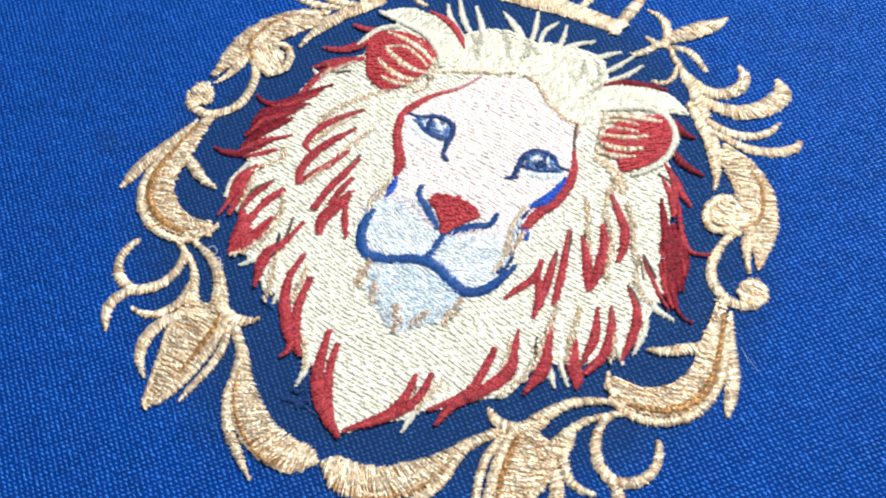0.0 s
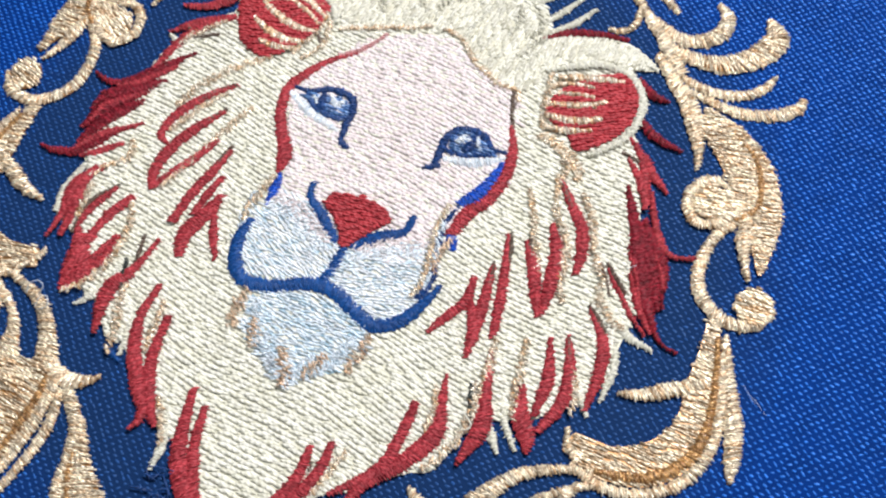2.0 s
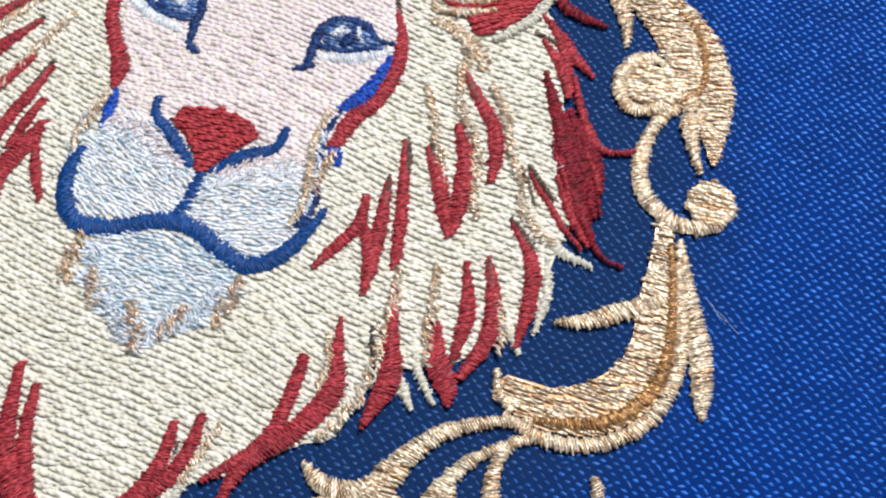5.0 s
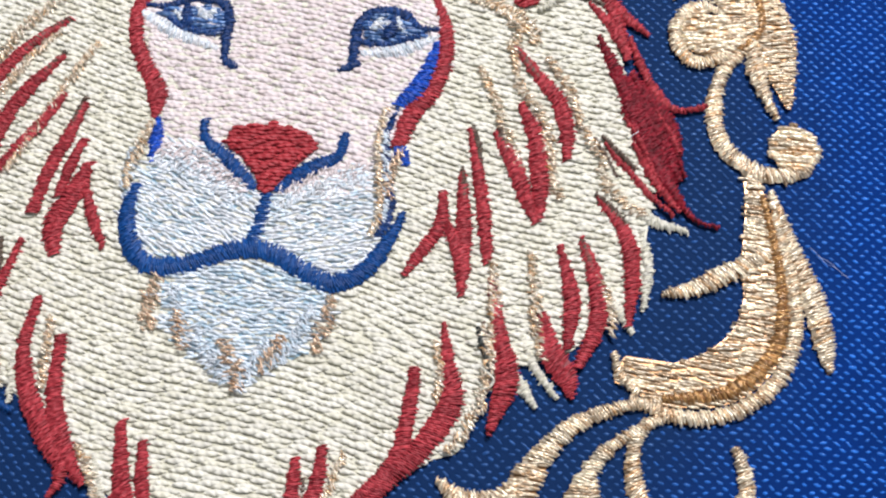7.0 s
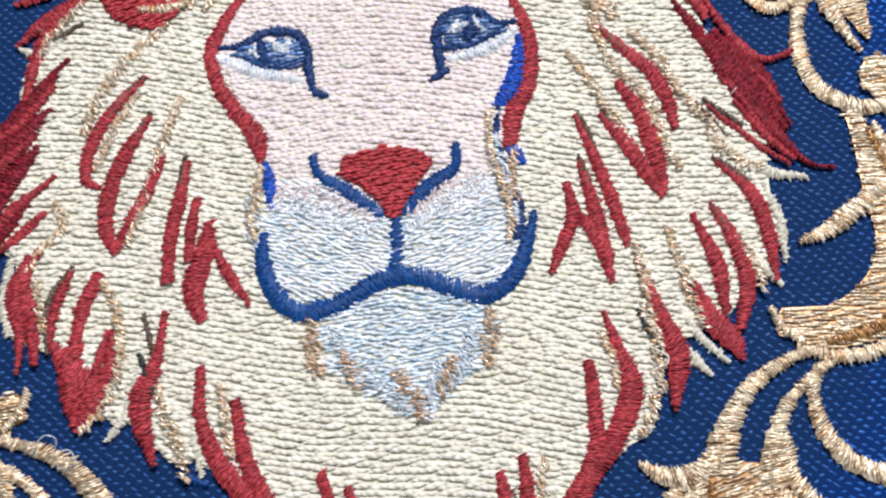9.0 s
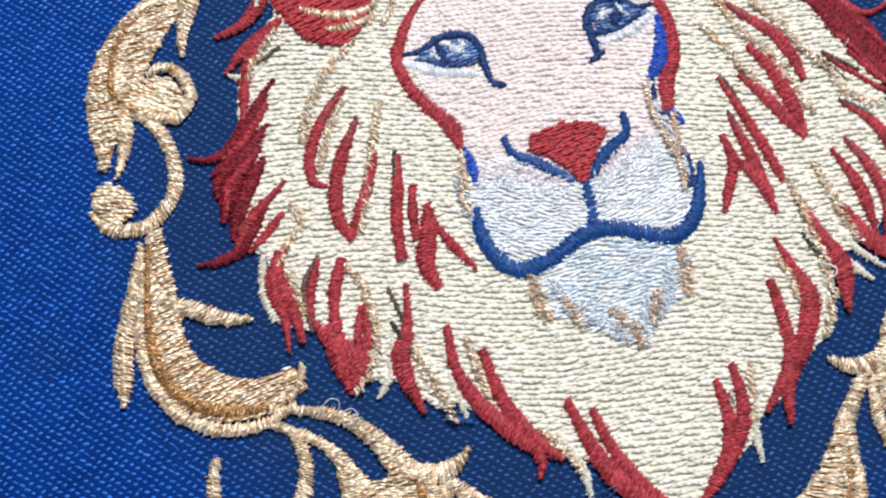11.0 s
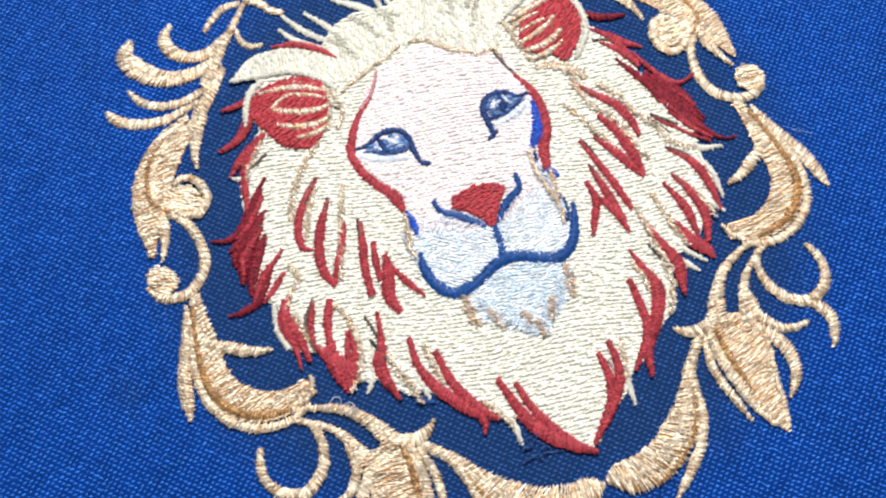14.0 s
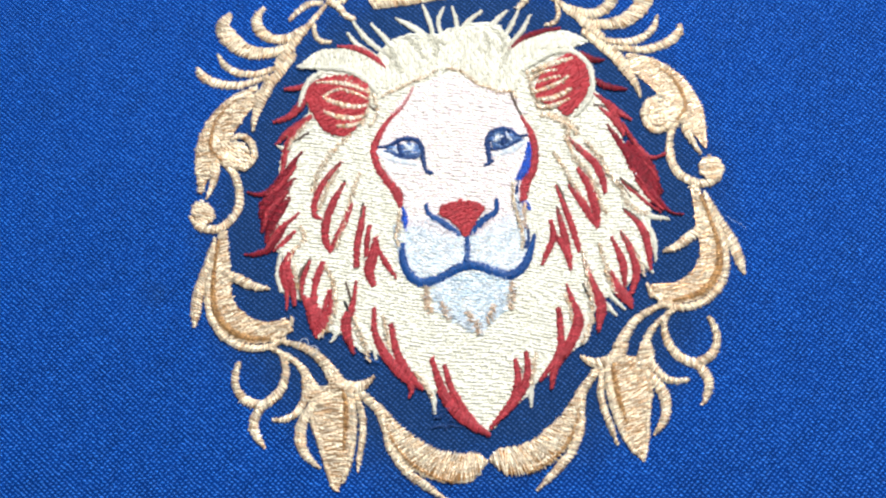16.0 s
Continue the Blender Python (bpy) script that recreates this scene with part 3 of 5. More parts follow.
lion = motif("lion_emblem", "embroidered lion head with cream mane, red locks and blue mouth", "embroidery")
fill(lion, "mane", CREAM, 1, 4, [(-15.3, 27.4), (-12.5, 29.0), (-9.7, 31.3), (-6.4, 32.4), (-1.7, 31.4), (2.6, 32.1), (7.5, 32.8), (10.9, 32.4), (13.0, 29.1), (16.2, 29.3), (19.4, 29.6), (23.1, 29.7), (26.0, 27.5), (24.1, 25.8), (26.4, 23.7), (27.4, 20.3), (27.0, 17.1), (29.5, 13.2), (30.5, 8.4), (31.5, 3.5), (32.5, -1.4), (34.0, -6.1), (33.7, -10.3), (33.5, -14.5), (32.3, -17.6), (30.1, -19.0), (27.6, -21.3), (24.5, -22.0), (21.7, -24.3), (20.1, -29.3), (17.8, -30.7), (15.0, -33.2), (12.8, -35.2), (10.3, -36.9), (8.8, -39.1), (5.7, -40.8), (1.7, -44.1), (-1.5, -41.7), (-4.2, -38.9), (-6.4, -36.1), (-9.6, -34.8), (-13.3, -31.5), (-16.8, -28.7), (-18.9, -28.8), (-21.5, -25.5), (-23.8, -24.7), (-26.3, -22.7), (-27.7, -18.9), (-30.6, -17.1), (-32.6, -14.8), (-31.8, -9.6), (-33.3, -7.5), (-33.7, -3.4), (-31.3, 1.4), (-31.7, 6.9), (-30.0, 11.9), (-27.5, 15.5), (-25.5, 17.8), (-26.8, 21.2), (-25.2, 24.5), (-21.9, 26.5), (-19.0, 27.1)], plump=0.258, row=0.40, flat=0.38, end=0.18, dip=0.21, sway=0.06, stitch=2.1)
fill(lion, "forelock", CREAM_DIM, 2, 82, [(-8.6, 31.0), (-1.7, 30.9), (7.4, 32.1), (12.4, 28.9), (18.8, 29.0), (23.0, 29.0), (25.1, 27.3), (18.9, 25.0), (15.2, 23.0), (12.2, 18.5), (8.5, 18.9), (5.5, 21.0), (1.9, 23.7), (-2.9, 23.3), (-7.2, 21.7), (-10.2, 21.7), (-12.8, 25.5), (-10.7, 28.4)], plump=0.275, row=0.40, flat=0.45, end=0.28, dip=0.22, sway=0.06, stitch=2.1)
fill(lion, "brow", CREAM_DIM, 2.2, 84, [(-27.0, 27.8), (-23.2, 30.3), (-18.3, 30.3), (-14.7, 28.7), (-11.3, 26.2), (-9.8, 23.9), (-10.2, 21.4), (-13.0, 21.6), (-16.8, 24.9), (-20.7, 26.8), (-24.3, 26.9)], plump=0.25, row=0.38, flat=0.45, end=0.28, dip=0.22, sway=0.06, stitch=2.1)
fill(lion, "brow", CREAM_DIM, 2.2, 84, [(12.4, 26.4), (14.4, 28.3), (18.7, 29.5), (22.9, 29.6), (27.2, 27.2), (23.8, 26.1), (19.7, 26.3), (15.9, 25.4), (13.0, 23.8)], plump=0.25, row=0.38, flat=0.45, end=0.28, dip=0.22, sway=0.06, stitch=2.1)
fill(lion, "face", PINK, 2, 3, [(-10.7, 16.8), (-7.3, 20.3), (-2.5, 22.1), (2.1, 22.5), (6.2, 19.8), (11.8, 17.8), (13.5, 13.1), (14.8, 8.0), (13.8, 2.5), (12.0, -0.6), (10.6, -5.9), (9.0, -8.9), (0.9, -9.6), (-6.6, -7.4), (-9.5, -5.1), (-9.6, -0.0), (-11.7, 3.8), (-13.6, 8.0), (-12.7, 12.4)], ragged=0.5, plump=0.255, row=0.40, flat=0.4, end=0.22, dip=0.19, sway=0.06, stitch=2.1)
fill(lion, "muzzle", WHITE, 3, -14, [(-9.0, -4.3), (-5.2, -4.9), (-1.4, -7.5), (0.6, -9.7), (0.5, -13.6), (-2.8, -14.7), (-5.9, -16.1), (-8.7, -15.6), (-10.5, -12.8), (-10.8, -9.1), (-10.0, -6.0)], lean=-0.1, dip=0.15, stitch=1.3, wave=0, ragged=0.5, plump=0.135, row=0.35, sway=0.2)
fill(lion, "muzzle", WHITE, 3, 14, [(1.2, -9.4), (4.6, -7.6), (7.6, -6.0), (10.5, -5.4), (11.5, -9.0), (11.8, -12.4), (10.5, -15.4), (7.3, -16.8), (4.1, -15.4), (0.9, -13.6)], lean=-0.1, dip=0.15, stitch=1.3, wave=0, ragged=0.5, plump=0.135, row=0.35, sway=0.2)
fill(lion, "chin", FROST, 3, 4, [(-6.1, -17.7), (-2.3, -15.8), (2.8, -15.9), (7.2, -17.6), (8.0, -19.9), (6.7, -23.1), (3.5, -25.3), (1.6, -27.1), (-0.6, -25.3), (-3.8, -23.5), (-5.9, -20.7)], lean=-0.1, dip=0.15, stitch=1.3, wave=0, ragged=0.6, plump=0.135, row=0.35, sway=0.2)
fill(lion, "nose", SCARLET, 6, 3, [(-3.3, -3.2), (-1.5, -2.5), (1.1, -2.1), (4.1, -3.2), (4.5, -4.6), (3.2, -6.2), (2.2, -7.7), (1.1, -9.2), (0.1, -8.1), (-1.0, -6.4), (-3.2, -4.6)], lean=0.06, dip=0.15, stitch=1.9, wave=0, plump=0.19, row=0.33, flat=0.6, end=0.4)
satin(lion, "mouth", BLUE, 5, [(-10.4, -9.3, 0.82), (-10.6, -11.7, 1.44), (-9.8, -14.7, 1.63), (-7.7, -16.8, 1.72), (-4.2, -16.3, 1.72), (-0.8, -14.7, 1.73), (2.2, -14.6, 1.73), (5.0, -15.9, 1.73), (7.9, -17.0, 1.72), (10.4, -15.6, 1.62), (11.9, -13.0, 1.33), (13.1, -9.8, 0.36)])
satin(lion, "philtrum", BLUE, 4, [(1.1, -8.6, 0.82), (1.0, -11.3, 1.33), (0.6, -14.0, 1.32)])
satin(lion, "nostril", BLUE, 5, [(-5.6, -2.3, 0.63), (-5.3, -4.1, 0.83), (-2.8, -6.2, 1.45), (0.0, -8.7, 0.82)])
satin(lion, "nostril", BLUE, 5, [(1.9, -8.9, 0.82), (3.7, -6.9, 1.45), (5.4, -5.7, 1.35), (6.7, -4.8, 0.83), (7.0, -2.6, 0.83)])
satin(lion, "face_edge", RED, 4, [(-8.4, 16.9, 0.38), (-11.1, 14.8, 0.87), (-12.9, 12.2, 1.29), (-14.2, 9.2, 1.39), (-13.5, 5.3, 1.38), (-11.8, 2.4, 1.58), (-10.4, -0.1, 1.89), (-10.2, -2.5, 0.52)])
satin(lion, "face_edge", RED, 4, [(13.1, 13.2, 0.43), (14.5, 9.6, 1.28), (14.8, 6.0, 1.59), (14.1, 2.5, 1.58), (12.6, 0.0, 1.89), (11.7, -3.4, 1.25)])
satin(lion, "face_edge", BROWN, 4, [(11.7, 18.0, 0.38), (12.3, 15.5, 0.54), (13.4, 12.6, 0.43)])
satin(lion, "accent", SAPPHIRE, 4, [(14.0, 7.8, 0.72), (13.5, 4.8, 1.58), (12.4, 2.1, 1.85), (11.2, 0.8, 1.00)])
satin(lion, "accent", SAPPHIRE, 4, [(-9.9, -2.5, 0.42), (-9.6, -4.5, 1.25), (-9.5, -6.9, 0.52)])
satin(lion, "accent", SAPPHIRE, 4, [(11.5, -3.8, 0.94), (12.4, -4.1, 1.04), (12.8, -5.2, 0.42)])
satin(lion, "accent", NAVY, 4, [(11.3, 0.6, 0.42), (10.6, -2.6, 0.73), (11.0, -6.4, 0.83), (11.9, -9.4, 0.82), (11.2, -12.3, 1.02)])
strands(lion, "fleck", GOLDTHREAD, 8, [(10.3, 0.2, 0.25), (10.0, -3.1, 0.40), (10.6, -7.5, 0.45), (11.0, -10.7, 0.40), (10.5, -12.4, 0.25)])
strands(lion, "fleck", GOLDTHREAD, 7, [(-10.2, -2.9, 0.42), (-10.8, -5.3, 0.73), (-11.2, -8.0, 0.62), (-11.1, -9.9, 0.36)])

eye = motif("eye", parent=lion)
fill(eye, "eyeball", STEEL, 4, 8, [(-12.7, 9.4), (-11.0, 9.9), (-8.9, 10.4), (-6.7, 10.0), (-5.8, 8.5), (-6.1, 7.2), (-8.3, 7.1), (-10.3, 7.9)])
satin(eye, "lid", NAVY, 5, [(-13.5, 9.6, 0.38), (-11.3, 9.7, 0.75), (-9.1, 10.7, 0.86), (-6.5, 10.5, 0.97), (-5.5, 8.7, 0.96), (-5.4, 6.3, 0.85), (-5.2, 4.4, 0.53)])
satin(eye, "lower_lid", NAVY, 5, [(-11.7, 9.1, 0.43), (-9.8, 7.5, 0.85), (-6.5, 6.9, 0.64)])
satin(eye, "tear_line", NAVY, 5, [(-5.4, 4.4, 0.53), (-4.7, 3.8, 0.85), (-3.9, 3.7, 0.63)])
satin(eye, "iris", NAVY, 7, [(-9.6, 9.8, 0.54), (-9.5, 8.2, 1.39), (-8.9, 7.7, 0.53)])
satin(eye, "glint", PEARL, 5, [(-8.4, 9.6, 0.38), (-7.7, 8.8, 0.96), (-7.0, 8.3, 0.37)])
satin(eye, "glint", PEARL, 5, [(-10.2, 9.2, 0.37), (-9.9, 8.7, 0.43), (-9.6, 8.3, 0.37)])
satin(eye, "under_lid", PEARL, 4, [(-14.0, 8.9, 0.5), (-12.2, 7.9, 1.3), (-10.0, 6.7, 1.3), (-7.8, 6.0, 1.0), (-6.0, 5.4, 0.42)])

eye = motif("eye", parent=lion)
fill(eye, "eyeball", STEEL, 4, 8, [(6.9, 9.0), (8.2, 10.3), (10.3, 10.3), (11.8, 9.2), (13.0, 8.9), (11.5, 8.0), (9.6, 7.3), (7.3, 7.3)])
satin(eye, "lid", NAVY, 5, [(13.9, 9.2, 0.37), (12.0, 9.3, 0.86), (10.5, 10.7, 0.86), (8.1, 10.8, 0.97), (6.6, 9.3, 1.07), (6.5, 6.6, 0.96), (6.6, 4.4, 0.64)])
satin(eye, "lower_lid", NAVY, 5, [(7.0, 7.2, 0.64), (9.4, 7.2, 0.75), (12.6, 8.6, 0.53)])
satin(eye, "tear_line", NAVY, 5, [(5.4, 4.0, 0.37), (6.3, 4.4, 0.85), (7.1, 5.0, 0.53)])
satin(eye, "iris", NAVY, 7, [(9.8, 10.1, 0.64), (9.6, 8.5, 1.39), (9.2, 7.7, 0.64)])
satin(eye, "glint", PEARL, 5, [(7.7, 8.7, 0.37), (8.3, 9.0, 0.86), (9.0, 9.4, 0.37)])
satin(eye, "glint", PEARL, 5, [(10.3, 9.4, 0.37), (10.8, 8.7, 0.53), (11.1, 8.3, 0.37)])
satin(eye, "under_lid", PEARL, 4, [(7.2, 6.0, 0.6), (9.3, 6.3, 1.3), (11.0, 6.8, 1.35), (12.9, 7.8, 0.9), (14.0, 8.5, 0.4)])

ear = motif("ear", parent=lion)
fill(ear, "inner", SCARLET, 5, 20, [(-25.3, 23.6), (-22.6, 24.9), (-18.4, 25.1), (-15.0, 23.1), (-14.5, 20.3), (-16.0, 16.3), (-18.3, 13.4), (-20.6, 12.8), (-23.4, 14.6), (-25.1, 18.0), (-26.1, 21.1)], lean=0.05, dip=0.12, plump=0.19, row=0.36)
satin(ear, "rim", CREAM, 6.5, [(-27.3, 27.4, 0.45), (-22.7, 26.7, 0.89), (-18.3, 25.9, 1.11), (-14.7, 23.4, 1.10), (-12.8, 20.4, 0.66)])
satin(ear, "rim", CREAM, 6.5, [(-22.8, 25.9, 0.67), (-25.5, 23.8, 0.99), (-26.7, 21.2, 0.88), (-27.3, 19.2, 0.44)])
satin(ear, "hair", GOLDTHREAD, 7.2, [(-23.9, 23.7, 0.60), (-20.8, 23.4, 0.85), (-17.5, 22.5, 0.99), (-14.1, 20.5, 0.60)])
satin(ear, "hair", GOLDTHREAD, 7, [(-22.7, 20.7, 0.59), (-20.0, 21.9, 0.62), (-16.9, 20.8, 0.73), (-14.7, 19.4, 0.59)])
satin(ear, "hair", GOLDTHREAD, 7.2, [(-22.8, 20.5, 0.59), (-20.4, 19.1, 1.10), (-17.3, 18.1, 1.10), (-14.8, 18.1, 0.59)])
satin(ear, "hair", GOLDTHREAD, 7.2, [(-22.8, 17.7, 0.59), (-20.4, 16.4, 1.10), (-17.3, 15.8, 1.10), (-15.1, 16.3, 0.59)])
satin(ear, "hair", GOLDTHREAD, 7.2, [(-20.7, 14.6, 0.59), (-18.4, 14.3, 1.08), (-16.1, 15.0, 0.60)])

ear = motif("ear", parent=lion)
fill(ear, "inner", SCARLET, 5, 20, [(16.1, 19.2), (18.2, 21.8), (20.8, 23.8), (23.7, 24.4), (26.0, 22.2), (26.5, 18.7), (25.2, 15.5), (22.8, 13.2), (21.1, 12.6), (19.7, 14.2), (17.3, 15.6), (16.0, 17.1)], lean=0.05, dip=0.12, plump=0.19, row=0.36)
satin(ear, "rim", CREAM, 6.5, [(14.4, 22.2, 0.55), (17.2, 24.0, 0.99), (20.7, 25.4, 0.99), (24.2, 24.9, 0.99), (26.4, 22.3, 0.99), (26.9, 18.5, 0.98), (25.8, 15.2, 0.87), (22.9, 12.1, 0.43)])
satin(ear, "hair", GOLDTHREAD, 7.2, [(16.1, 21.8, 0.59), (18.6, 22.6, 1.10), (21.3, 23.2, 0.99), (23.7, 23.7, 0.60)])
satin(ear, "hair", GOLDTHREAD, 7, [(15.5, 20.2, 0.59), (17.7, 21.3, 0.73), (20.6, 21.7, 0.59)])
satin(ear, "hair", GOLDTHREAD, 7.2, [(16.9, 19.5, 0.59), (18.8, 20.0, 0.60), (21.0, 20.3, 0.59)])
satin(ear, "hair", GOLDTHREAD, 7.2, [(16.1, 17.6, 0.59), (18.6, 18.2, 0.98), (21.0, 19.1, 0.85), (22.6, 20.2, 0.59)])
satin(ear, "hair", GOLDTHREAD, 7.2, [(16.1, 16.0, 0.60), (18.9, 16.0, 1.21), (21.4, 16.8, 0.98), (22.7, 17.7, 0.59)])
satin(ear, "hair", GOLDTHREAD, 7.2, [(16.9, 14.3, 0.60), (19.2, 14.5, 1.08), (21.4, 15.2, 0.60), (22.1, 15.6, 0.59)])
satin(lion, "red_lock", RED, 4.5, [(-30.0, 23.1, 0.39), (-27.5, 23.1, 0.99), (-25.2, 24.0, 0.62)])
satin(lion, "red_lock", RED, 3.5, [(-32.3, 16.7, 0.38), (-29.3, 17.5, 1.22), (-27.3, 19.4, 1.72), (-26.2, 21.6, 0.99)])
satin(lion, "red_lock", RED, 3.5, [(-32.0, 12.1, 0.38), (-29.9, 14.2, 1.21), (-27.5, 15.7, 1.46), (-25.3, 17.2, 0.61)])
satin(lion, "red_lock", RED, 4.5, [(-24.4, -3.2, 0.47), (-25.7, -2.2, 1.06), (-25.2, 1.0, 1.18), (-23.3, 4.3, 1.07), (-20.3, 7.5, 0.48)])
satin(lion, "red_lock", RED, 4.5, [(-23.1, -9.6, 0.69), (-24.0, -7.2, 1.39), (-23.6, -3.7, 1.52), (-22.2, -0.2, 1.41), (-20.0, 3.3, 0.48)])
satin(lion, "red_lock", RED, 4.5, [(-23.3, -9.5, 0.69), (-21.5, -6.1, 1.05), (-20.1, -3.6, 1.05), (-18.9, -0.7, 0.59)])
satin(lion, "red_lock", RED, 4.5, [(-18.9, -12.9, 0.92), (-18.3, -8.3, 1.27), (-17.4, -4.7, 1.17), (-16.8, -1.6, 0.70)])
satin(lion, "red_lock", RED, 4.5, [(-16.9, -11.1, 0.92), (-16.6, -8.0, 1.04), (-16.0, -5.3, 0.70)])
satin(lion, "red_lock", RED, 4.5, [(-15.9, -16.6, 0.91), (-16.6, -13.8, 2.06), (-15.7, -10.7, 1.95), (-15.0, -7.6, 0.81)])
satin(lion, "red_lock", RED, 4.5, [(-11.9, -15.6, 0.36), (-13.5, -12.8, 1.03), (-14.9, -9.5, 0.69)])
satin(lion, "red_lock", RED, 4.5, [(-30.0, -18.9, 0.46), (-30.4, -15.0, 1.60), (-31.1, -11.8, 1.50), (-30.8, -9.0, 0.58)])
satin(lion, "red_lock", RED, 4.5, [(-28.8, -17.0, 0.46), (-28.4, -14.2, 1.03), (-27.0, -10.9, 0.46)])
satin(lion, "red_lock", RED, 4.5, [(-26.6, -17.4, 0.57), (-26.0, -14.4, 1.37), (-24.6, -11.3, 0.80)])
satin(lion, "red_lock", RED, 3.5, [(-28.9, -16.8, 0.46), (-27.1, -19.5, 2.26), (-25.3, -22.5, 2.47), (-26.6, -25.0, 0.45)])
satin(lion, "red_lock", RED, 4.5, [(-23.7, -16.6, 0.57), (-23.8, -19.8, 1.13), (-25.3, -23.1, 1.12)])
satin(lion, "red_lock", RED, 4.5, [(-19.1, -15.4, 0.36), (-19.9, -19.7, 1.02), (-21.3, -23.2, 2.02), (-20.3, -28.5, 0.45)])
satin(lion, "red_lock", RED, 4.5, [(-16.2, -20.6, 0.78), (-16.4, -24.7, 1.12), (-15.2, -28.5, 1.66), (-12.9, -32.0, 1.76), (-10.8, -34.9, 1.09), (-11.3, -37.1, 0.44)])
satin(lion, "red_lock", RED, 4.5, [(-13.5, -23.8, 0.90), (-13.0, -28.3, 1.33), (-11.6, -32.1, 1.76), (-8.9, -35.9, 0.54)])
satin(lion, "red_lock", RED, 4.5, [(-6.9, -30.5, 0.77), (-6.1, -34.4, 1.42), (-4.7, -38.5, 1.95), (-1.6, -42.1, 1.94), (1.8, -44.7, 0.64)])
satin(lion, "red_lock", RED, 4.5, [(-4.9, -32.0, 0.77), (-4.1, -35.9, 1.20), (-2.5, -39.6, 1.41), (-0.2, -42.6, 0.54)])
satin(lion, "red_lock", RED, 4.5, [(7.3, -32.1, 0.76), (7.4, -36.0, 1.30), (5.9, -39.5, 1.41), (1.9, -43.6, 0.64)])
satin(lion, "red_lock", RED, 4.5, [(9.3, -30.9, 0.77), (9.2, -34.5, 1.31), (7.7, -38.1, 1.41), (3.7, -42.2, 0.54)])
satin(lion, "red_lock", RED, 4.5, [(15.7, -23.7, 0.90), (15.6, -28.5, 1.32), (14.9, -32.0, 1.54), (11.1, -36.2, 0.44)])
satin(lion, "red_lock", RED, 4.5, [(17.6, -19.6, 0.35), (18.3, -22.9, 1.12), (18.9, -26.4, 2.00), (16.8, -30.6, 1.87), (14.2, -33.6, 1.64), (12.9, -37.8, 0.44)])
satin(lion, "red_lock", RED, 4.5, [(21.0, -15.2, 0.46), (22.1, -19.7, 1.13), (23.1, -24.1, 2.12), (22.1, -28.7, 0.35)])
satin(lion, "red_lock", RED, 3.5, [(25.5, -17.9, 0.68), (26.4, -21.2, 2.02), (27.8, -23.1, 2.02), (28.4, -25.0, 0.35)])
satin(lion, "red_lock", RED, 4.5, [(28.6, -22.4, 0.67), (30.0, -18.4, 1.58), (29.5, -14.2, 1.36), (28.2, -10.8, 0.46)])
satin(lion, "red_lock", RED, 4.5, [(27.7, -20.9, 0.67), (27.8, -16.7, 1.48), (26.5, -11.7, 0.46)])
satin(lion, "red_lock", RED, 4.5, [(32.5, -18.4, 0.45), (32.6, -13.4, 1.49), (31.7, -9.9, 1.26), (29.3, -6.8, 0.36)])
satin(lion, "red_lock", CRIMSON, 3.5, [(26.7, 19.8, 0.49), (29.2, 17.6, 1.22), (33.0, 16.5, 0.38)])
satin(lion, "red_lock", CRIMSON, 3.5, [(25.3, 25.0, 0.50), (27.4, 23.3, 1.11), (29.6, 22.9, 0.38)])
satin(lion, "red_lock", RED, 3.5, [(29.1, 14.6, 0.49), (30.6, 12.5, 1.09), (33.0, 10.4, 0.37)])
satin(lion, "red_lock", RED, 4.5, [(27.4, 13.4, 0.38), (29.7, 10.9, 1.20), (31.3, 7.9, 0.96)])
satin(lion, "red_lock", CRIMSON, 4.5, [(12.2, 26.8, 0.39), (15.2, 28.9, 1.12), (18.7, 29.9, 1.00), (22.3, 30.3, 0.39)])
satin(lion, "red_lock", RED, 4.5, [(-19.5, 30.9, 0.39), (-15.9, 30.1, 1.13), (-12.9, 27.9, 1.12), (-10.9, 25.6, 0.39)])
satin(lion, "red_lock", RED, 4.5, [(21.0, 8.0, 0.48), (23.3, 5.1, 1.19), (25.4, 2.4, 1.54), (26.3, -0.7, 1.40), (26.5, -3.4, 0.70)])
satin(lion, "red_lock", RED, 4.5, [(22.1, 1.9, 0.71), (23.7, -1.6, 1.64), (24.4, -5.6, 1.63), (24.5, -9.6, 0.69)])
satin(lion, "red_lock", RED, 4.5, [(20.1, -1.2, 0.59), (21.8, -4.0, 1.52), (23.4, -7.6, 1.27), (24.3, -9.8, 0.46)])
satin(lion, "red_lock", RED, 4.5, [(17.9, -1.0, 0.47), (19.0, -5.4, 1.05), (19.9, -9.5, 1.26), (20.6, -13.9, 0.79)])
satin(lion, "red_lock", RED, 4.5, [(17.6, -5.5, 0.58), (18.2, -9.8, 1.38), (18.5, -13.6, 1.49), (18.7, -17.1, 0.46)])
satin(lion, "red_lock", RED, 4.5, [(16.2, -7.5, 0.58), (16.3, -10.7, 1.26), (14.9, -13.5, 1.03), (13.8, -15.7, 0.46)])
satin(lion, "red_lock", RED, 4.5, [(16.8, -10.6, 0.69), (18.0, -12.6, 1.60), (18.9, -15.2, 0.79)])
satin(lion, "red_lock", CRIMSON, 3.5, [(-37.6, 3.3, 0.29), (-35.1, 2.6, 0.83), (-32.8, 3.8, 1.25), (-31.0, 5.9, 1.42), (-29.2, 8.1, 1.01), (-27.3, 10.2, 0.34)])
satin(lion, "red_lock", RED, 5, [(-34.1, 2.3, 0.33), (-31.9, 3.6, 0.74), (-29.9, 5.8, 0.75), (-28.5, 7.6, 0.33)])
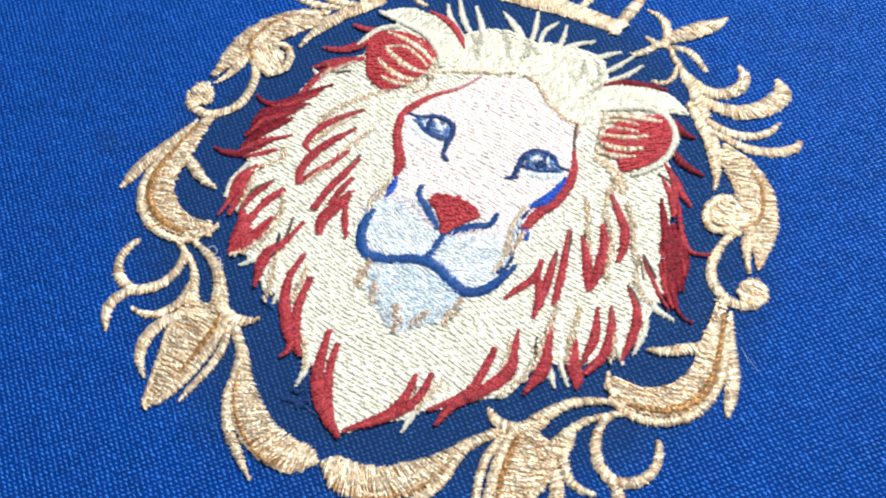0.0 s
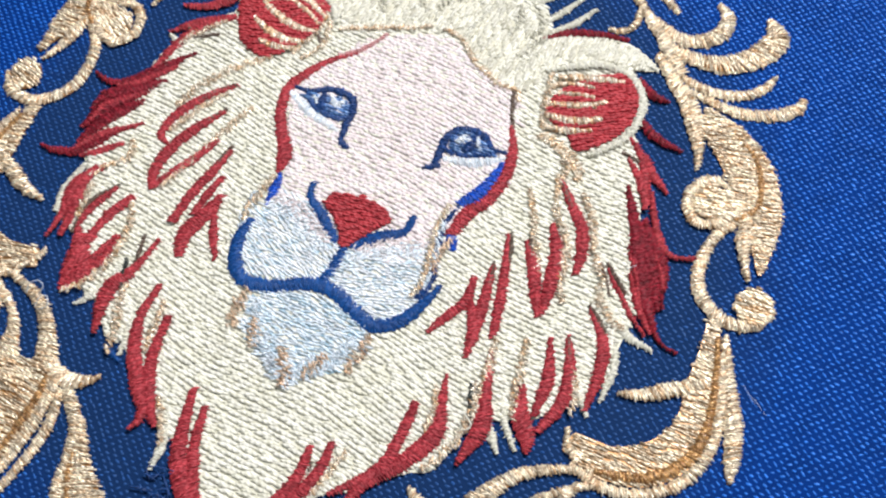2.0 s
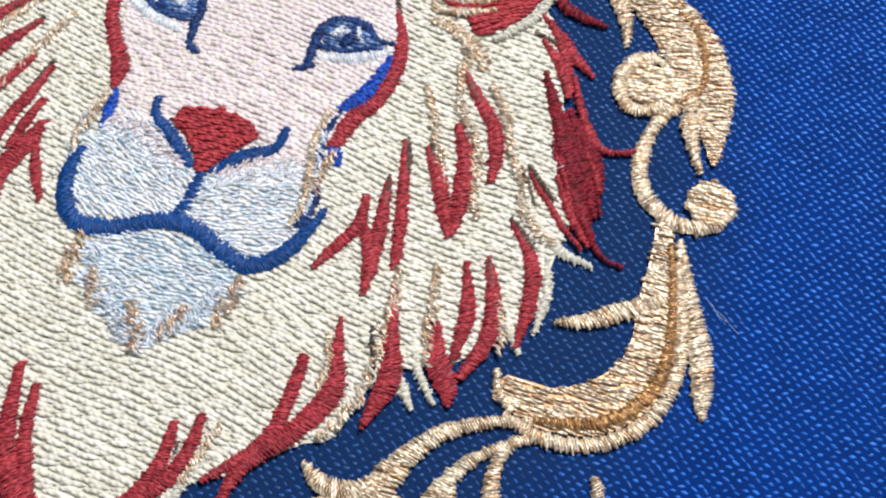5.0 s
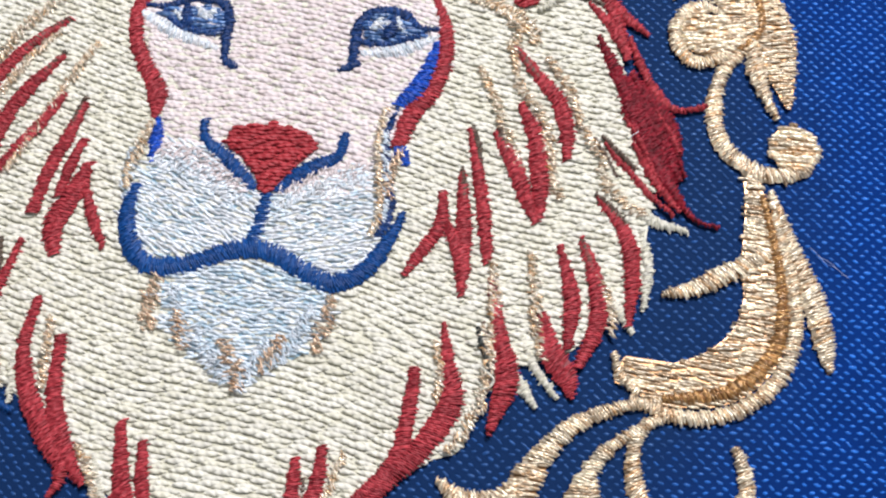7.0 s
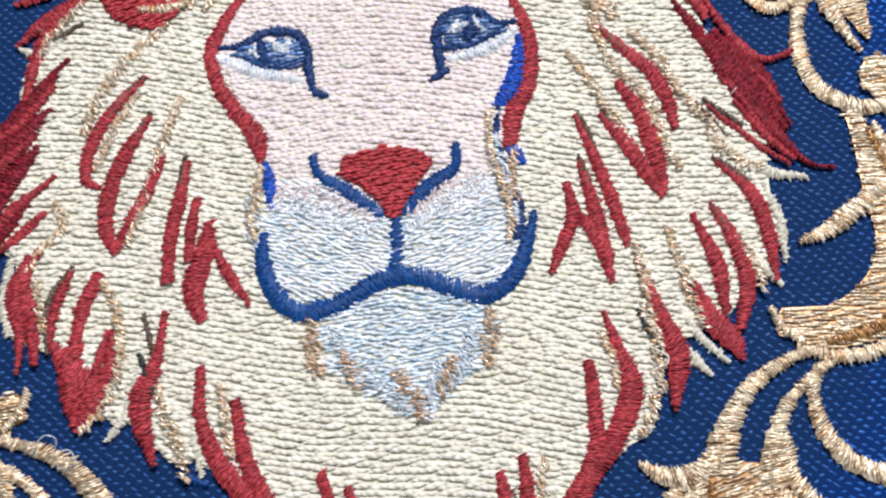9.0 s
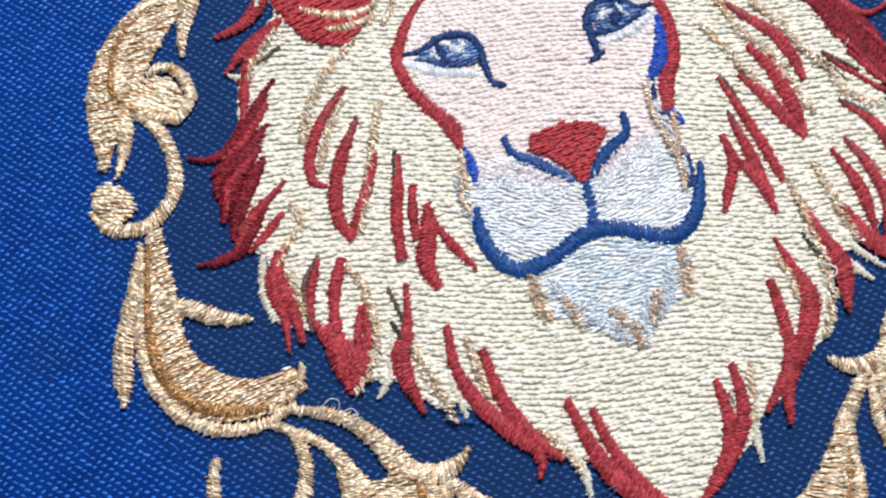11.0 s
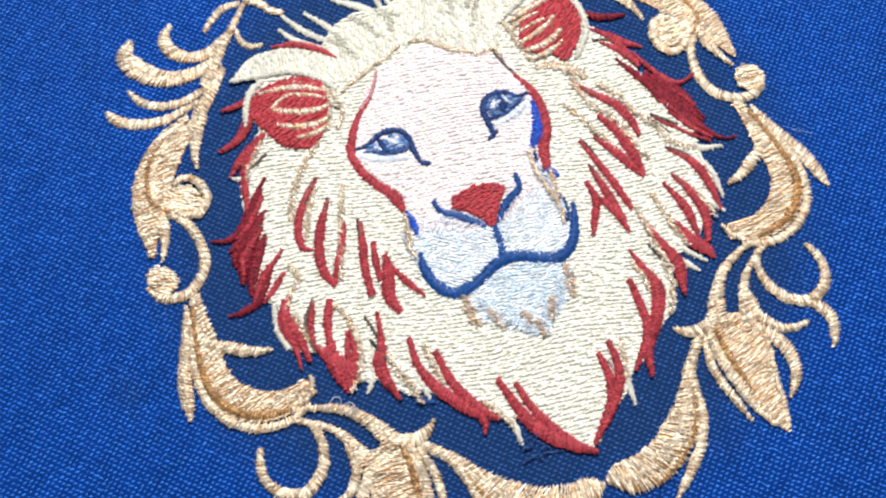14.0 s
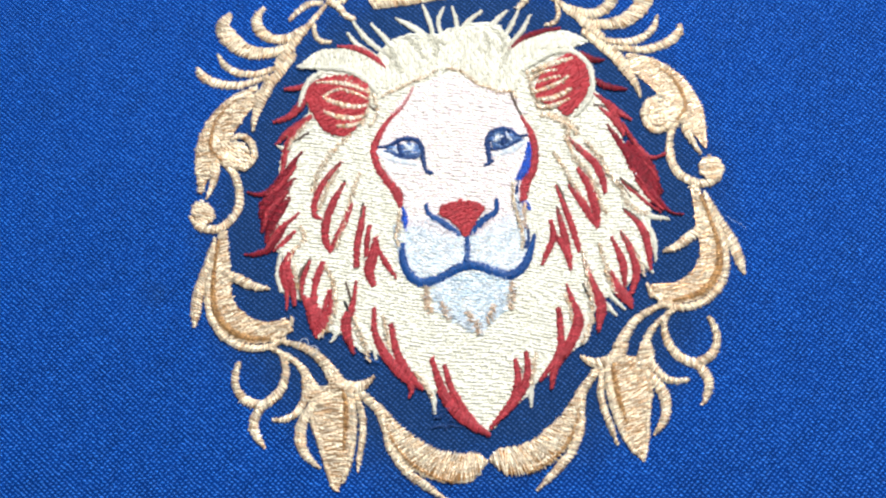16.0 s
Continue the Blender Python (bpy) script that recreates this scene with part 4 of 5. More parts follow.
satin(lion, "red_lock", CRIMSON, 3.5, [(-35.4, -1.8, 0.41), (-35.0, 0.0, 1.07), (-33.3, 1.6, 1.40), (-31.2, 3.1, 1.32), (-29.5, 4.9, 0.50)])
satin(lion, "red_lock", RED, 4.5, [(-34.7, -3.4, 0.40), (-34.1, -0.9, 0.90), (-32.4, 0.7, 0.90), (-30.3, 2.6, 0.49)])
satin(lion, "red_lock", CRIMSON, 3.5, [(-33.4, -5.0, 0.40), (-32.7, -2.7, 1.29), (-31.3, -0.6, 1.06), (-30.2, 0.9, 0.33)])
satin(lion, "red_lock", RED, 4.5, [(-34.6, -7.8, 0.40), (-33.4, -6.0, 1.04), (-31.7, -4.1, 1.04), (-29.8, -2.7, 0.64), (-28.4, -1.6, 0.28)])
satin(lion, "red_lock", CRIMSON, 3.5, [(-38.6, -8.5, 0.28), (-36.5, -8.6, 0.79), (-34.0, -7.8, 1.19), (-32.5, -6.1, 1.19), (-30.9, -4.1, 0.48)])
satin(lion, "red_lock", RED, 4, [(-33.3, -8.4, 0.39), (-31.3, -6.8, 1.03), (-29.3, -4.9, 0.48)])
satin(lion, "red_lock", RED, 4, [(-31.5, -19.5, 0.26), (-31.3, -16.1, 0.91), (-31.8, -13.1, 1.70), (-31.4, -11.0, 1.56), (-29.7, -8.4, 0.55)])
satin(lion, "red_lock", BROWN, 4, [(-29.0, -18.0, 0.38), (-29.0, -15.4, 0.61), (-28.8, -13.2, 0.61), (-26.9, -10.4, 0.31)])
satin(lion, "red_lock", RED, 4, [(-26.7, -18.2, 0.60), (-26.3, -15.4, 0.98), (-25.8, -13.5, 0.99), (-24.8, -11.2, 0.54)])
satin(lion, "red_lock", RED, 3.5, [(-26.7, -24.4, 0.58), (-27.0, -21.0, 2.07), (-27.0, -18.5, 1.94), (-26.4, -16.4, 0.75)])
satin(lion, "red_lock", RED, 4.5, [(-26.0, -23.1, 0.58), (-25.0, -20.5, 0.81), (-24.4, -18.1, 0.67), (-23.9, -16.6, 0.30)])
satin(lion, "red_lock", RED, 4, [(-22.0, -22.4, 0.58), (-20.5, -20.5, 0.95), (-19.6, -18.4, 0.66), (-19.0, -15.6, 0.26)])
satin(lion, "red_lock", CRIMSON, 3.5, [(28.5, 9.8, 0.45), (29.9, 6.8, 1.22), (31.2, 3.9, 1.30), (31.9, 1.1, 0.80), (33.4, -1.5, 0.53), (34.6, -4.8, 0.26)])
satin(lion, "red_lock", RED, 4, [(31.3, 9.9, 0.45), (32.4, 7.1, 0.72), (33.5, 4.8, 0.93), (34.8, 3.1, 0.81), (36.3, 2.6, 0.48), (38.3, 3.3, 0.19)])
satin(lion, "red_lock", CRIMSON, 3.5, [(31.6, 6.1, 0.66), (33.2, 3.5, 1.08), (34.4, 1.3, 0.91), (35.5, -0.6, 0.79), (36.2, -2.8, 0.47), (36.7, -4.1, 0.18)])
satin(lion, "red_lock", CRIMSON, 3.5, [(30.9, 2.4, 0.22), (32.5, -0.0, 0.58), (33.8, -2.2, 0.78), (34.9, -4.2, 0.88), (36.1, -6.2, 0.66), (37.4, -8.0, 0.45), (39.6, -8.7, 0.18)])
satin(lion, "red_lock", RED, 4.5, [(32.1, -1.2, 0.21), (33.1, -3.1, 0.62), (34.4, -5.2, 0.72), (36.3, -7.6, 0.30)])
satin(lion, "red_lock", RED, 4.5, [(29.7, -1.4, 0.18), (30.7, -2.8, 0.42), (32.0, -4.1, 0.52), (33.7, -6.1, 0.51), (35.8, -7.9, 0.20)])
satin(lion, "red_lock", RED, 5.5, [(31.2, 1.3, 0.19), (32.5, -0.6, 0.37), (33.6, -3.1, 0.36), (34.5, -5.3, 0.18)])
satin(lion, "red_lock", RED, 5.5, [(33.9, 2.1, 0.19), (35.2, 0.2, 0.42), (36.0, -1.8, 0.21)])
satin(lion, "red_lock", CRIMSON, 2.4, [(-29.0, 5.2, 0.6), (-31.8, 1.8, 2.2), (-34.0, -1.2, 2.0), (-35.3, -4.6, 0.5)])
satin(lion, "red_lock", CRIMSON, 2.6, [(-30.0, 1.6, 0.5), (-32.0, -1.0, 1.9), (-33.6, -3.6, 1.6), (-34.7, -6.6, 0.4)])
satin(lion, "red_lock", CRIMSON, 2.4, [(-28.4, 8.6, 0.5), (-30.8, 5.0, 1.7), (-33.4, 2.2, 1.5), (-35.6, 0.8, 0.4)])
satin(lion, "red_lock", CRIMSON, 2.4, [(30.2, 6.8, 0.6), (32.0, 2.6, 2.2), (34.0, -2.2, 2.3), (36.6, -7.2, 0.5)])
satin(lion, "red_lock", CRIMSON, 2.6, [(31.3, 5.6, 0.6), (33.4, 1.7, 1.9), (35.1, -1.7, 1.5), (36.3, -4.5, 0.4)])
satin(lion, "red_lock", CRIMSON, 2.8, [(32.2, 5.4, 0.5), (34.1, 2.9, 1.5), (35.5, 0.4, 1.2), (36.3, -2.0, 0.35)])
satin(lion, "tuft", CREAM, 2, [(-3.0, 38.0, 0.40), (-2.0, 34.5, 0.90), (-1.4, 30.9, 0.56)])
satin(lion, "tuft", CREAM, 2, [(1.0, 37.1, 0.40), (-0.3, 34.4, 0.90), (0.1, 30.7, 0.56)])
satin(lion, "tuft", CREAM, 2, [(2.5, 37.0, 0.40), (3.1, 33.5, 0.79), (2.7, 31.2, 0.45)])
satin(lion, "tuft", CREAM, 2, [(8.0, 35.6, 0.45), (5.2, 33.5, 1.01), (3.3, 31.1, 0.67)])
satin(lion, "tuft", CREAM, 2, [(12.7, 35.1, 0.45), (10.3, 33.0, 1.12), (7.9, 30.1, 0.67)])
satin(lion, "tuft", CREAM, 2, [(14.9, 34.9, 0.39), (13.1, 31.7, 0.90), (10.9, 28.4, 0.56)])
satin(lion, "tuft", CREAM, 2, [(17.0, 33.7, 0.39), (15.1, 30.6, 0.89), (12.3, 27.8, 0.56)])
satin(lion, "tuft", CREAM, 2, [(-7.5, 35.1, 0.40), (-4.8, 32.9, 0.90), (-2.1, 30.3, 0.56)])
satin(lion, "tuft", CREAM, 2, [(-13.0, 35.0, 0.45), (-10.7, 31.9, 1.01), (-8.6, 28.6, 0.56)])
satin(lion, "tuft", CREAM, 2, [(-8.3, 35.7, 0.40), (-5.2, 33.7, 0.90), (-2.6, 31.5, 0.45)])
satin(lion, "tuft", CREAM, 2, [(-17.6, 33.6, 0.45), (-15.7, 30.8, 1.01), (-12.6, 28.3, 0.67)])
satin(lion, "tuft", CREAM, 2, [(-16.4, 35.9, 0.45), (-13.9, 31.8, 1.01), (-9.9, 27.6, 0.67)])
satin(lion, "tuft", CREAM, 2, [(27.0, 27.1, 0.39), (23.4, 28.2, 1.33), (19.7, 27.7, 1.33), (15.3, 26.0, 0.55)])
satin(lion, "tuft", CREAM, 2, [(-32.3, -16.0, 0.36), (-32.8, -13.2, 0.92), (-32.2, -9.1, 0.62)])
satin(lion, "tuft", CREAM, 2, [(-29.4, -17.4, 0.36), (-29.4, -14.6, 0.92), (-28.9, -11.5, 0.51)])
strands(lion, "tuft", GOLDTHREAD, 6, [(-26.3, -25.1, 0.35), (-24.1, -23.0, 0.80), (-23.1, -19.9, 0.71), (-23.2, -17.3, 0.35)])
satin(lion, "tuft", CREAM, 2, [(-24.2, -26.0, 0.35), (-22.3, -23.4, 0.90), (-21.5, -20.1, 0.50)])
strands(lion, "tuft", GOLDTHREAD, 6, [(-17.7, -30.2, 0.35), (-18.4, -27.2, 0.89), (-19.4, -24.4, 0.80), (-19.7, -21.8, 0.40)])
satin(lion, "tuft", CREAM, 2, [(-16.5, -29.8, 0.35), (-16.9, -27.2, 0.79), (-17.2, -25.1, 0.40)])
satin(lion, "tuft", CREAM, 2, [(-7.2, -40.2, 0.39), (-7.3, -37.0, 0.97), (-8.7, -33.3, 0.59)])
satin(lion, "tuft", CREAM, 2, [(9.2, -40.6, 0.38), (9.5, -37.6, 0.87), (10.8, -33.8, 0.59)])
strands(lion, "tuft", GOLDTHREAD, 6, [(19.0, -30.4, 0.34), (20.9, -27.3, 0.79), (21.5, -22.7, 0.70), (20.7, -19.6, 0.35)])
satin(lion, "tuft", CREAM, 2, [(25.6, -26.0, 0.35), (24.6, -24.6, 0.80), (23.5, -22.9, 0.50)])
satin(lion, "tuft", CREAM, 2, [(27.2, -25.1, 0.35), (25.3, -22.7, 0.70), (24.0, -19.9, 0.50)])
satin(lion, "tuft", CREAM, 2, [(32.9, -18.9, 0.35), (31.4, -16.7, 0.91), (30.1, -14.2, 0.51)])
satin(lion, "tuft", CREAM, 2, [(33.6, -16.9, 0.35), (33.9, -13.0, 0.92), (33.1, -9.7, 0.51)])
satin(lion, "tuft", CREAM, 2, [(37.0, -9.2, 0.36), (33.9, -8.4, 1.03), (31.0, -6.0, 1.24), (29.9, -2.4, 0.63)])
satin(lion, "tuft", CREAM, 2, [(-31.8, 11.9, 0.38), (-29.6, 11.2, 0.86), (-27.1, 13.4, 0.54)])
strands(lion, "hairline", GOLDTHREAD, 5, [(-18.1, 12.9, 0.38), (-21.4, 9.9, 0.86), (-24.3, 6.2, 0.85), (-25.9, 2.2, 0.37)])
strands(lion, "hairline", GOLDTHREAD, 5, [(-20.8, 6.1, 0.37), (-22.1, 4.2, 0.53), (-23.6, 1.4, 0.53), (-24.8, -1.4, 0.37)])
strands(lion, "hairline", GOLDTHREAD, 5, [(-17.1, 5.0, 0.37), (-18.6, 0.9, 0.63), (-20.8, -5.1, 0.52), (-22.1, -9.0, 0.36)])
strands(lion, "hairline", GOLDTHREAD, 5, [(-28.5, -4.3, 0.37), (-27.6, -6.3, 0.62), (-29.7, -8.8, 0.52), (-31.4, -11.3, 0.36)])
strands(lion, "hairline", GOLDTHREAD, 5, [(-13.6, 20.6, 0.25), (-13.0, 16.5, 0.49), (-14.6, 13.8, 0.28)])
strands(lion, "hairline", GOLDTHREAD, 5, [(20.6, 8.5, 0.37), (22.1, 3.3, 0.74), (24.5, 0.1, 0.73), (25.2, -4.1, 0.42)])
strands(lion, "hairline", GOLDTHREAD, 5, [(18.2, 5.4, 0.37), (19.8, 1.9, 0.74), (21.4, -2.1, 0.73), (22.6, -4.9, 0.42)])
strands(lion, "hairline", GOLDTHREAD, 5, [(16.5, 12.9, 0.38), (19.5, 12.0, 0.86), (21.9, 10.4, 0.86), (22.7, 8.3, 0.37)])
strands(lion, "hairline", GOLDTHREAD, 5, [(29.3, -4.0, 0.36), (30.9, -6.6, 0.83), (33.3, -8.2, 0.52)])
strands(lion, "hairline", GOLDTHREAD, 5, [(24.2, -12.6, 0.36), (24.7, -15.8, 0.71), (25.2, -20.0, 0.70), (25.9, -22.1, 0.35)])
strands(lion, "hairline", GOLDTHREAD, 5, [(21.7, -16.5, 0.35), (21.7, -20.2, 0.50), (21.8, -23.8, 0.40)])
strands(lion, "hairline", CREAM_DIM, 5, [(-2.2, 31.5, 0.39), (-0.7, 30.1, 0.89), (0.8, 29.2, 0.45)])
strands(lion, "hairline", CREAM_DIM, 5, [(-9.8, 30.1, 0.39), (-9.1, 27.9, 0.56), (-8.8, 26.5, 0.39)])
strands(lion, "hairline", CREAM_DIM, 5, [(8.2, 31.1, 0.39), (8.8, 28.4, 0.67), (8.1, 26.5, 0.39)])
strands(lion, "hairline", COPPER, 6, [(-6.7, -17.5, 0.81), (-6.9, -20.0, 1.41), (-6.7, -22.6, 0.90)])
strands(lion, "hairline", COPPER, 7, [(8.2, -18.3, 0.61), (7.9, -20.9, 1.10), (7.4, -23.2, 0.70)])
strands(lion, "hairline", COPPER, 7, [(-0.2, -22.9, 0.80), (1.0, -25.0, 1.49), (1.8, -27.1, 0.79)])
strands(lion, "hairline", COPPER, 7, [(-4.3, -20.7, 0.60), (-3.7, -22.5, 1.20), (-3.2, -24.0, 0.60)])
strands(lion, "hairline", COPPER, 7, [(4.6, -22.1, 0.60), (4.0, -23.9, 1.10), (3.1, -25.2, 0.50)])
strands(lion, "hairline", GOLDTHREAD, 5, [(11.1, -31.4, 0.34), (10.2, -34.3, 0.59), (9.6, -36.7, 0.39)])
strands(lion, "hairline", GOLDTHREAD, 5, [(-10.0, -32.8, 0.34), (-8.5, -35.0, 0.58), (-7.5, -37.5, 0.39)])
satin(lion, "hairline", BROWN, 3, [(7.3, -32.5, 0.34), (8.0, -33.5, 0.34), (8.3, -34.6, 0.34)])
strands(lion, "hairline", GOLDTHREAD, 5, [(-14.1, 21.2, 0.38), (-16.6, 22.9, 0.77), (-19.7, 24.4, 0.44)])
strands(lion, "hairline", GOLDTHREAD, 5, [(-12.0, 19.6, 0.25), (-8.7, 21.2, 0.43), (-5.1, 22.4, 0.36), (-1.2, 24.1, 0.25)])
strands(lion, "hairline", GOLDTHREAD, 5, [(0.3, 24.1, 0.25), (2.9, 23.4, 0.43), (5.5, 20.8, 0.43), (7.8, 19.2, 0.25)])
strands(lion, "hairline", GOLDTHREAD, 5, [(6.8, 20.2, 0.25), (9.3, 18.5, 0.36), (11.8, 18.3, 0.35), (12.7, 16.7, 0.25)])
satin(lion, "hairline", BROWN, 4, [(-30.2, 13.8, 0.38), (-28.7, 12.5, 0.43), (-26.0, 13.9, 0.38)])
satin(lion, "hairline", BROWN, 4, [(26.5, 14.1, 0.38), (28.9, 13.3, 0.43), (30.3, 12.0, 0.38)])
satin(lion, "accent", BLUE, 2, [(-18.0, -29.1, 0.35), (-17.1, -30.0, 0.59), (-16.1, -30.4, 0.34)])
satin(lion, "hairline", BROWN, 4, [(-15.8, 19.1, 0.38), (-14.6, 18.3, 0.44), (-13.4, 17.0, 0.38)])
satin(lion, "hairline", BROWN, 4, [(-16.8, 22.7, 0.39), (-15.4, 21.4, 0.44), (-14.2, 20.1, 0.38)])
strands(lion, "hairline", GOLDTHREAD, 6, [(29.9, -4.0, 0.36), (28.6, -1.7, 0.63), (27.8, -0.0, 0.37)])
strands(lion, "hairline", GOLDTHREAD, 6, [(21.0, -13.8, 0.36), (21.3, -16.5, 0.61), (21.4, -18.6, 0.35)])
strands(lion, "hairline", GOLDTHREAD, 6, [(-14.6, -22.3, 0.35), (-14.4, -25.4, 0.50), (-14.0, -28.4, 0.35)])
strands(lion, "hairline", GOLDTHREAD, 6, [(-29.9, -11.4, 0.36), (-29.6, -14.1, 0.61), (-29.3, -16.2, 0.36)])
strands(lion, "hairline", GOLDTHREAD, 5, [(17.0, 13.4, 0.43), (19.5, 12.2, 1.29), (21.7, 11.1, 1.29), (23.1, 8.7, 0.53)])
strands(lion, "hairline", GOLDTHREAD, 5, [(19.5, 12.5, 0.43), (20.8, 10.2, 0.86), (21.3, 7.3, 0.43)])
strands(lion, "hairline", GOLDTHREAD, 5, [(24.1, 7.0, 0.37), (26.4, 3.4, 0.74), (27.6, 0.0, 0.42)])
strands(lion, "hairline", GOLDTHREAD, 5, [(24.1, -0.7, 0.37), (25.3, -4.7, 0.62), (26.2, -7.4, 0.36)])
strands(lion, "hairline", GOLDTHREAD, 5, [(14.9, 22.8, 0.29), (15.3, 20.4, 0.71), (15.8, 16.9, 0.57), (16.7, 13.9, 0.28)])
strands(lion, "hairline", GOLDTHREAD, 5, [(-14.2, 20.1, 0.36), (-14.9, 17.2, 0.64), (-16.1, 14.3, 0.35)])
strands(lion, "hairline", GOLDTHREAD, 5, [(29.9, -14.2, 0.36), (31.1, -17.5, 0.61), (31.2, -19.5, 0.35)])
strands(lion, "hairline", GOLDTHREAD, 5, [(-25.9, 16.1, 0.38), (-28.7, 13.0, 0.54), (-30.0, 10.6, 0.38)])
strands(lion, "hairline", CREAM_DIM, 5, [(-10.9, 29.1, 0.39), (-9.0, 26.5, 0.67), (-7.9, 24.1, 0.39)])
strands(lion, "hairline", CREAM_DIM, 5, [(10.5, 30.6, 0.39), (11.6, 28.8, 0.67), (10.9, 26.5, 0.39)])
strands(lion, "hairline", GOLDTHREAD, 5, [(17.1, -21.3, 0.35), (17.8, -23.9, 0.40), (17.7, -26.4, 0.35)])
strands(lion, "hairline", GOLDTHREAD, 5, [(-24.4, -12.0, 0.36), (-23.1, -15.2, 0.61), (-22.8, -18.4, 0.40)])
satin(lion, "face_edge", ROSE, 4, [(-10.4, 15.8, 0.54), (-8.4, 17.4, 0.65), (-7.0, 19.3, 0.55), (-6.2, 21.0, 0.38)])
satin(lion, "glint", PEARL, 7, [(8.7, 9.3, 0.37), (9.4, 9.3, 0.64), (10.0, 8.9, 0.37)])
satin(lion, "glint", PEARL, 7, [(-8.6, 9.7, 0.38), (-8.0, 9.0, 0.75), (-7.4, 8.5, 0.37)])
strands(lion, "hairline", FROST, 6, [(-4.9, -18.6, 0.40), (-4.4, -21.2, 1.00), (-2.9, -24.0, 0.50)])
strands(lion, "hairline", FROST, 6, [(-2.7, -21.9, 0.50), (-1.1, -24.4, 1.20), (0.8, -26.6, 0.50)])
strands(lion, "hairline", FROST, 6, [(6.5, -19.2, 0.40), (5.8, -22.2, 1.00), (4.2, -24.7, 0.50)])
strands(lion, "hairline", FROST, 6, [(3.4, -22.5, 0.50), (2.6, -25.0, 1.00), (1.8, -27.1, 0.40)])
strands(lion, "hairline", FROST, 5, [(-11.4, -5.8, 0.36), (-11.4, -8.5, 0.83), (-11.1, -10.6, 0.41)])
strands(lion, "hairline", COPPER, 6, [(12.1, -3.9, 0.36), (11.4, -6.5, 0.72), (11.8, -8.7, 0.41)])
strands(lion, "hairline", FROST, 6, [(10.5, -2.1, 0.37), (10.9, -5.9, 0.83), (11.4, -10.8, 0.51)])
satin(lion, "hairline", BROWN, 4, [(20.7, -19.3, 0.35), (21.4, -21.7, 0.40), (21.7, -24.3, 0.35)])
satin(lion, "hairline", BROWN, 4, [(28.7, -1.0, 0.37), (30.0, -3.0, 0.36), (30.8, -4.7, 0.36)])
satin(lion, "hairline", BROWN, 4, [(-20.9, -15.5, 0.36), (-20.4, -17.6, 0.35), (-20.1, -19.7, 0.35)])
strands(lion, "hairline", CREAM_DIM, 5, [(-2.3, 31.0, 0.39), (-1.1, 29.0, 0.67), (-1.7, 26.9, 0.39)])
strands(lion, "hairline", CREAM_DIM, 5, [(12.9, 28.2, 0.39), (11.8, 25.5, 0.66), (10.2, 23.3, 0.39)])
strands(lion, "hairline", CREAM_DIM, 5, [(-6.5, 31.7, 0.39), (-4.7, 29.4, 0.67), (-3.7, 26.7, 0.39)])
satin(lion, "hairline", CREAM, 4, [(5.2, 30.9, 0.39), (4.0, 27.5, 0.56), (3.0, 24.3, 0.39)])
satin(lion, "hairline", CREAM, 4, [(9.3, 29.3, 0.39), (8.1, 25.9, 0.55), (8.2, 22.4, 0.38)])
satin(lion, "red_lock", RED, 3.5, [(-25.3, 17.3, 0.61), (-27.7, 15.1, 1.45), (-29.5, 12.6, 1.33), (-30.5, 9.5, 1.20), (-31.1, 6.2, 0.71)])
satin(lion, "red_lock", RED, 4.5, [(26.7, 16.4, 0.38), (28.8, 14.2, 0.97), (30.4, 10.6, 1.08), (31.2, 7.4, 0.60)])
satin(lion, "lid", NAVY, 6, [(-10.1, 10.6, 0.43), (-8.5, 10.8, 0.75), (-6.6, 10.4, 0.64)])
satin(lion, "lid", NAVY, 6, [(7.2, 9.9, 0.43), (8.9, 10.8, 0.86), (10.7, 10.5, 0.64)])
satin(lion, "glint", PEARL, 7.5, [(8.0, 8.5, 0.45), (8.3, 9.2, 0.85), (8.6, 9.8, 0.45)])
satin(lion, "glint", PEARL, 7.5, [(10.0, 9.9, 0.35), (10.3, 9.3, 0.55), (10.4, 8.8, 0.35)])
satin(lion, "glint", PEARL, 7.5, [(-7.0, 9.5, 0.35), (-7.3, 8.9, 0.7), (-7.8, 8.4, 0.4)])
satin(lion, "glint", PEARL, 7.5, [(-10.6, 9.0, 0.3), (-10.2, 8.5, 0.45), (-9.9, 8.1, 0.3)])
strands(lion, "blend_stitch", PINK, 5, [(-9.2, -5.6, 0.9), (-6.0, -6.0, 1.5), (-3.2, -7.4, 1.4), (-0.8, -9.0, 0.7)])
strands(lion, "blend_stitch", PEARL, 5.2, [(-9.6, -7.0, 0.9), (-6.4, -7.2, 1.4), (-3.4, -8.6, 1.2), (-0.8, -10.2, 0.6)])
strands(lion, "blend_stitch", PINK, 5, [(2.2, -9.0, 0.7), (4.8, -7.4, 1.4), (7.6, -6.4, 1.5), (9.8, -6.0, 0.9)])
strands(lion, "blend_stitch", PEARL, 5.2, [(2.0, -10.2, 0.6), (4.8, -8.6, 1.2), (7.4, -7.6, 1.4), (9.6, -7.2, 0.8)])
satin(lion, "dark_edge", BROWN, 5.5, [(29.4, -0.8, 0.35), (30.8, -2.2, 0.6), (32.4, -3.7, 0.35)])
satin(lion, "dark_edge", BROWN, 5.5, [(29.2, -6.5, 0.35), (30.7, -7.9, 0.6), (31.8, -9.2, 0.4)])
satin(lion, "dark_edge", BROWN, 5.2, [(18.1, -0.9, 0.4), (18.7, -2.6, 0.6), (19.1, -4.4, 0.35)])
satin(lion, "dark_edge", BROWN, 5.2, [(20.4, -0.4, 0.4), (20.6, -1.4, 0.7), (21.2, -2.4, 0.4)])
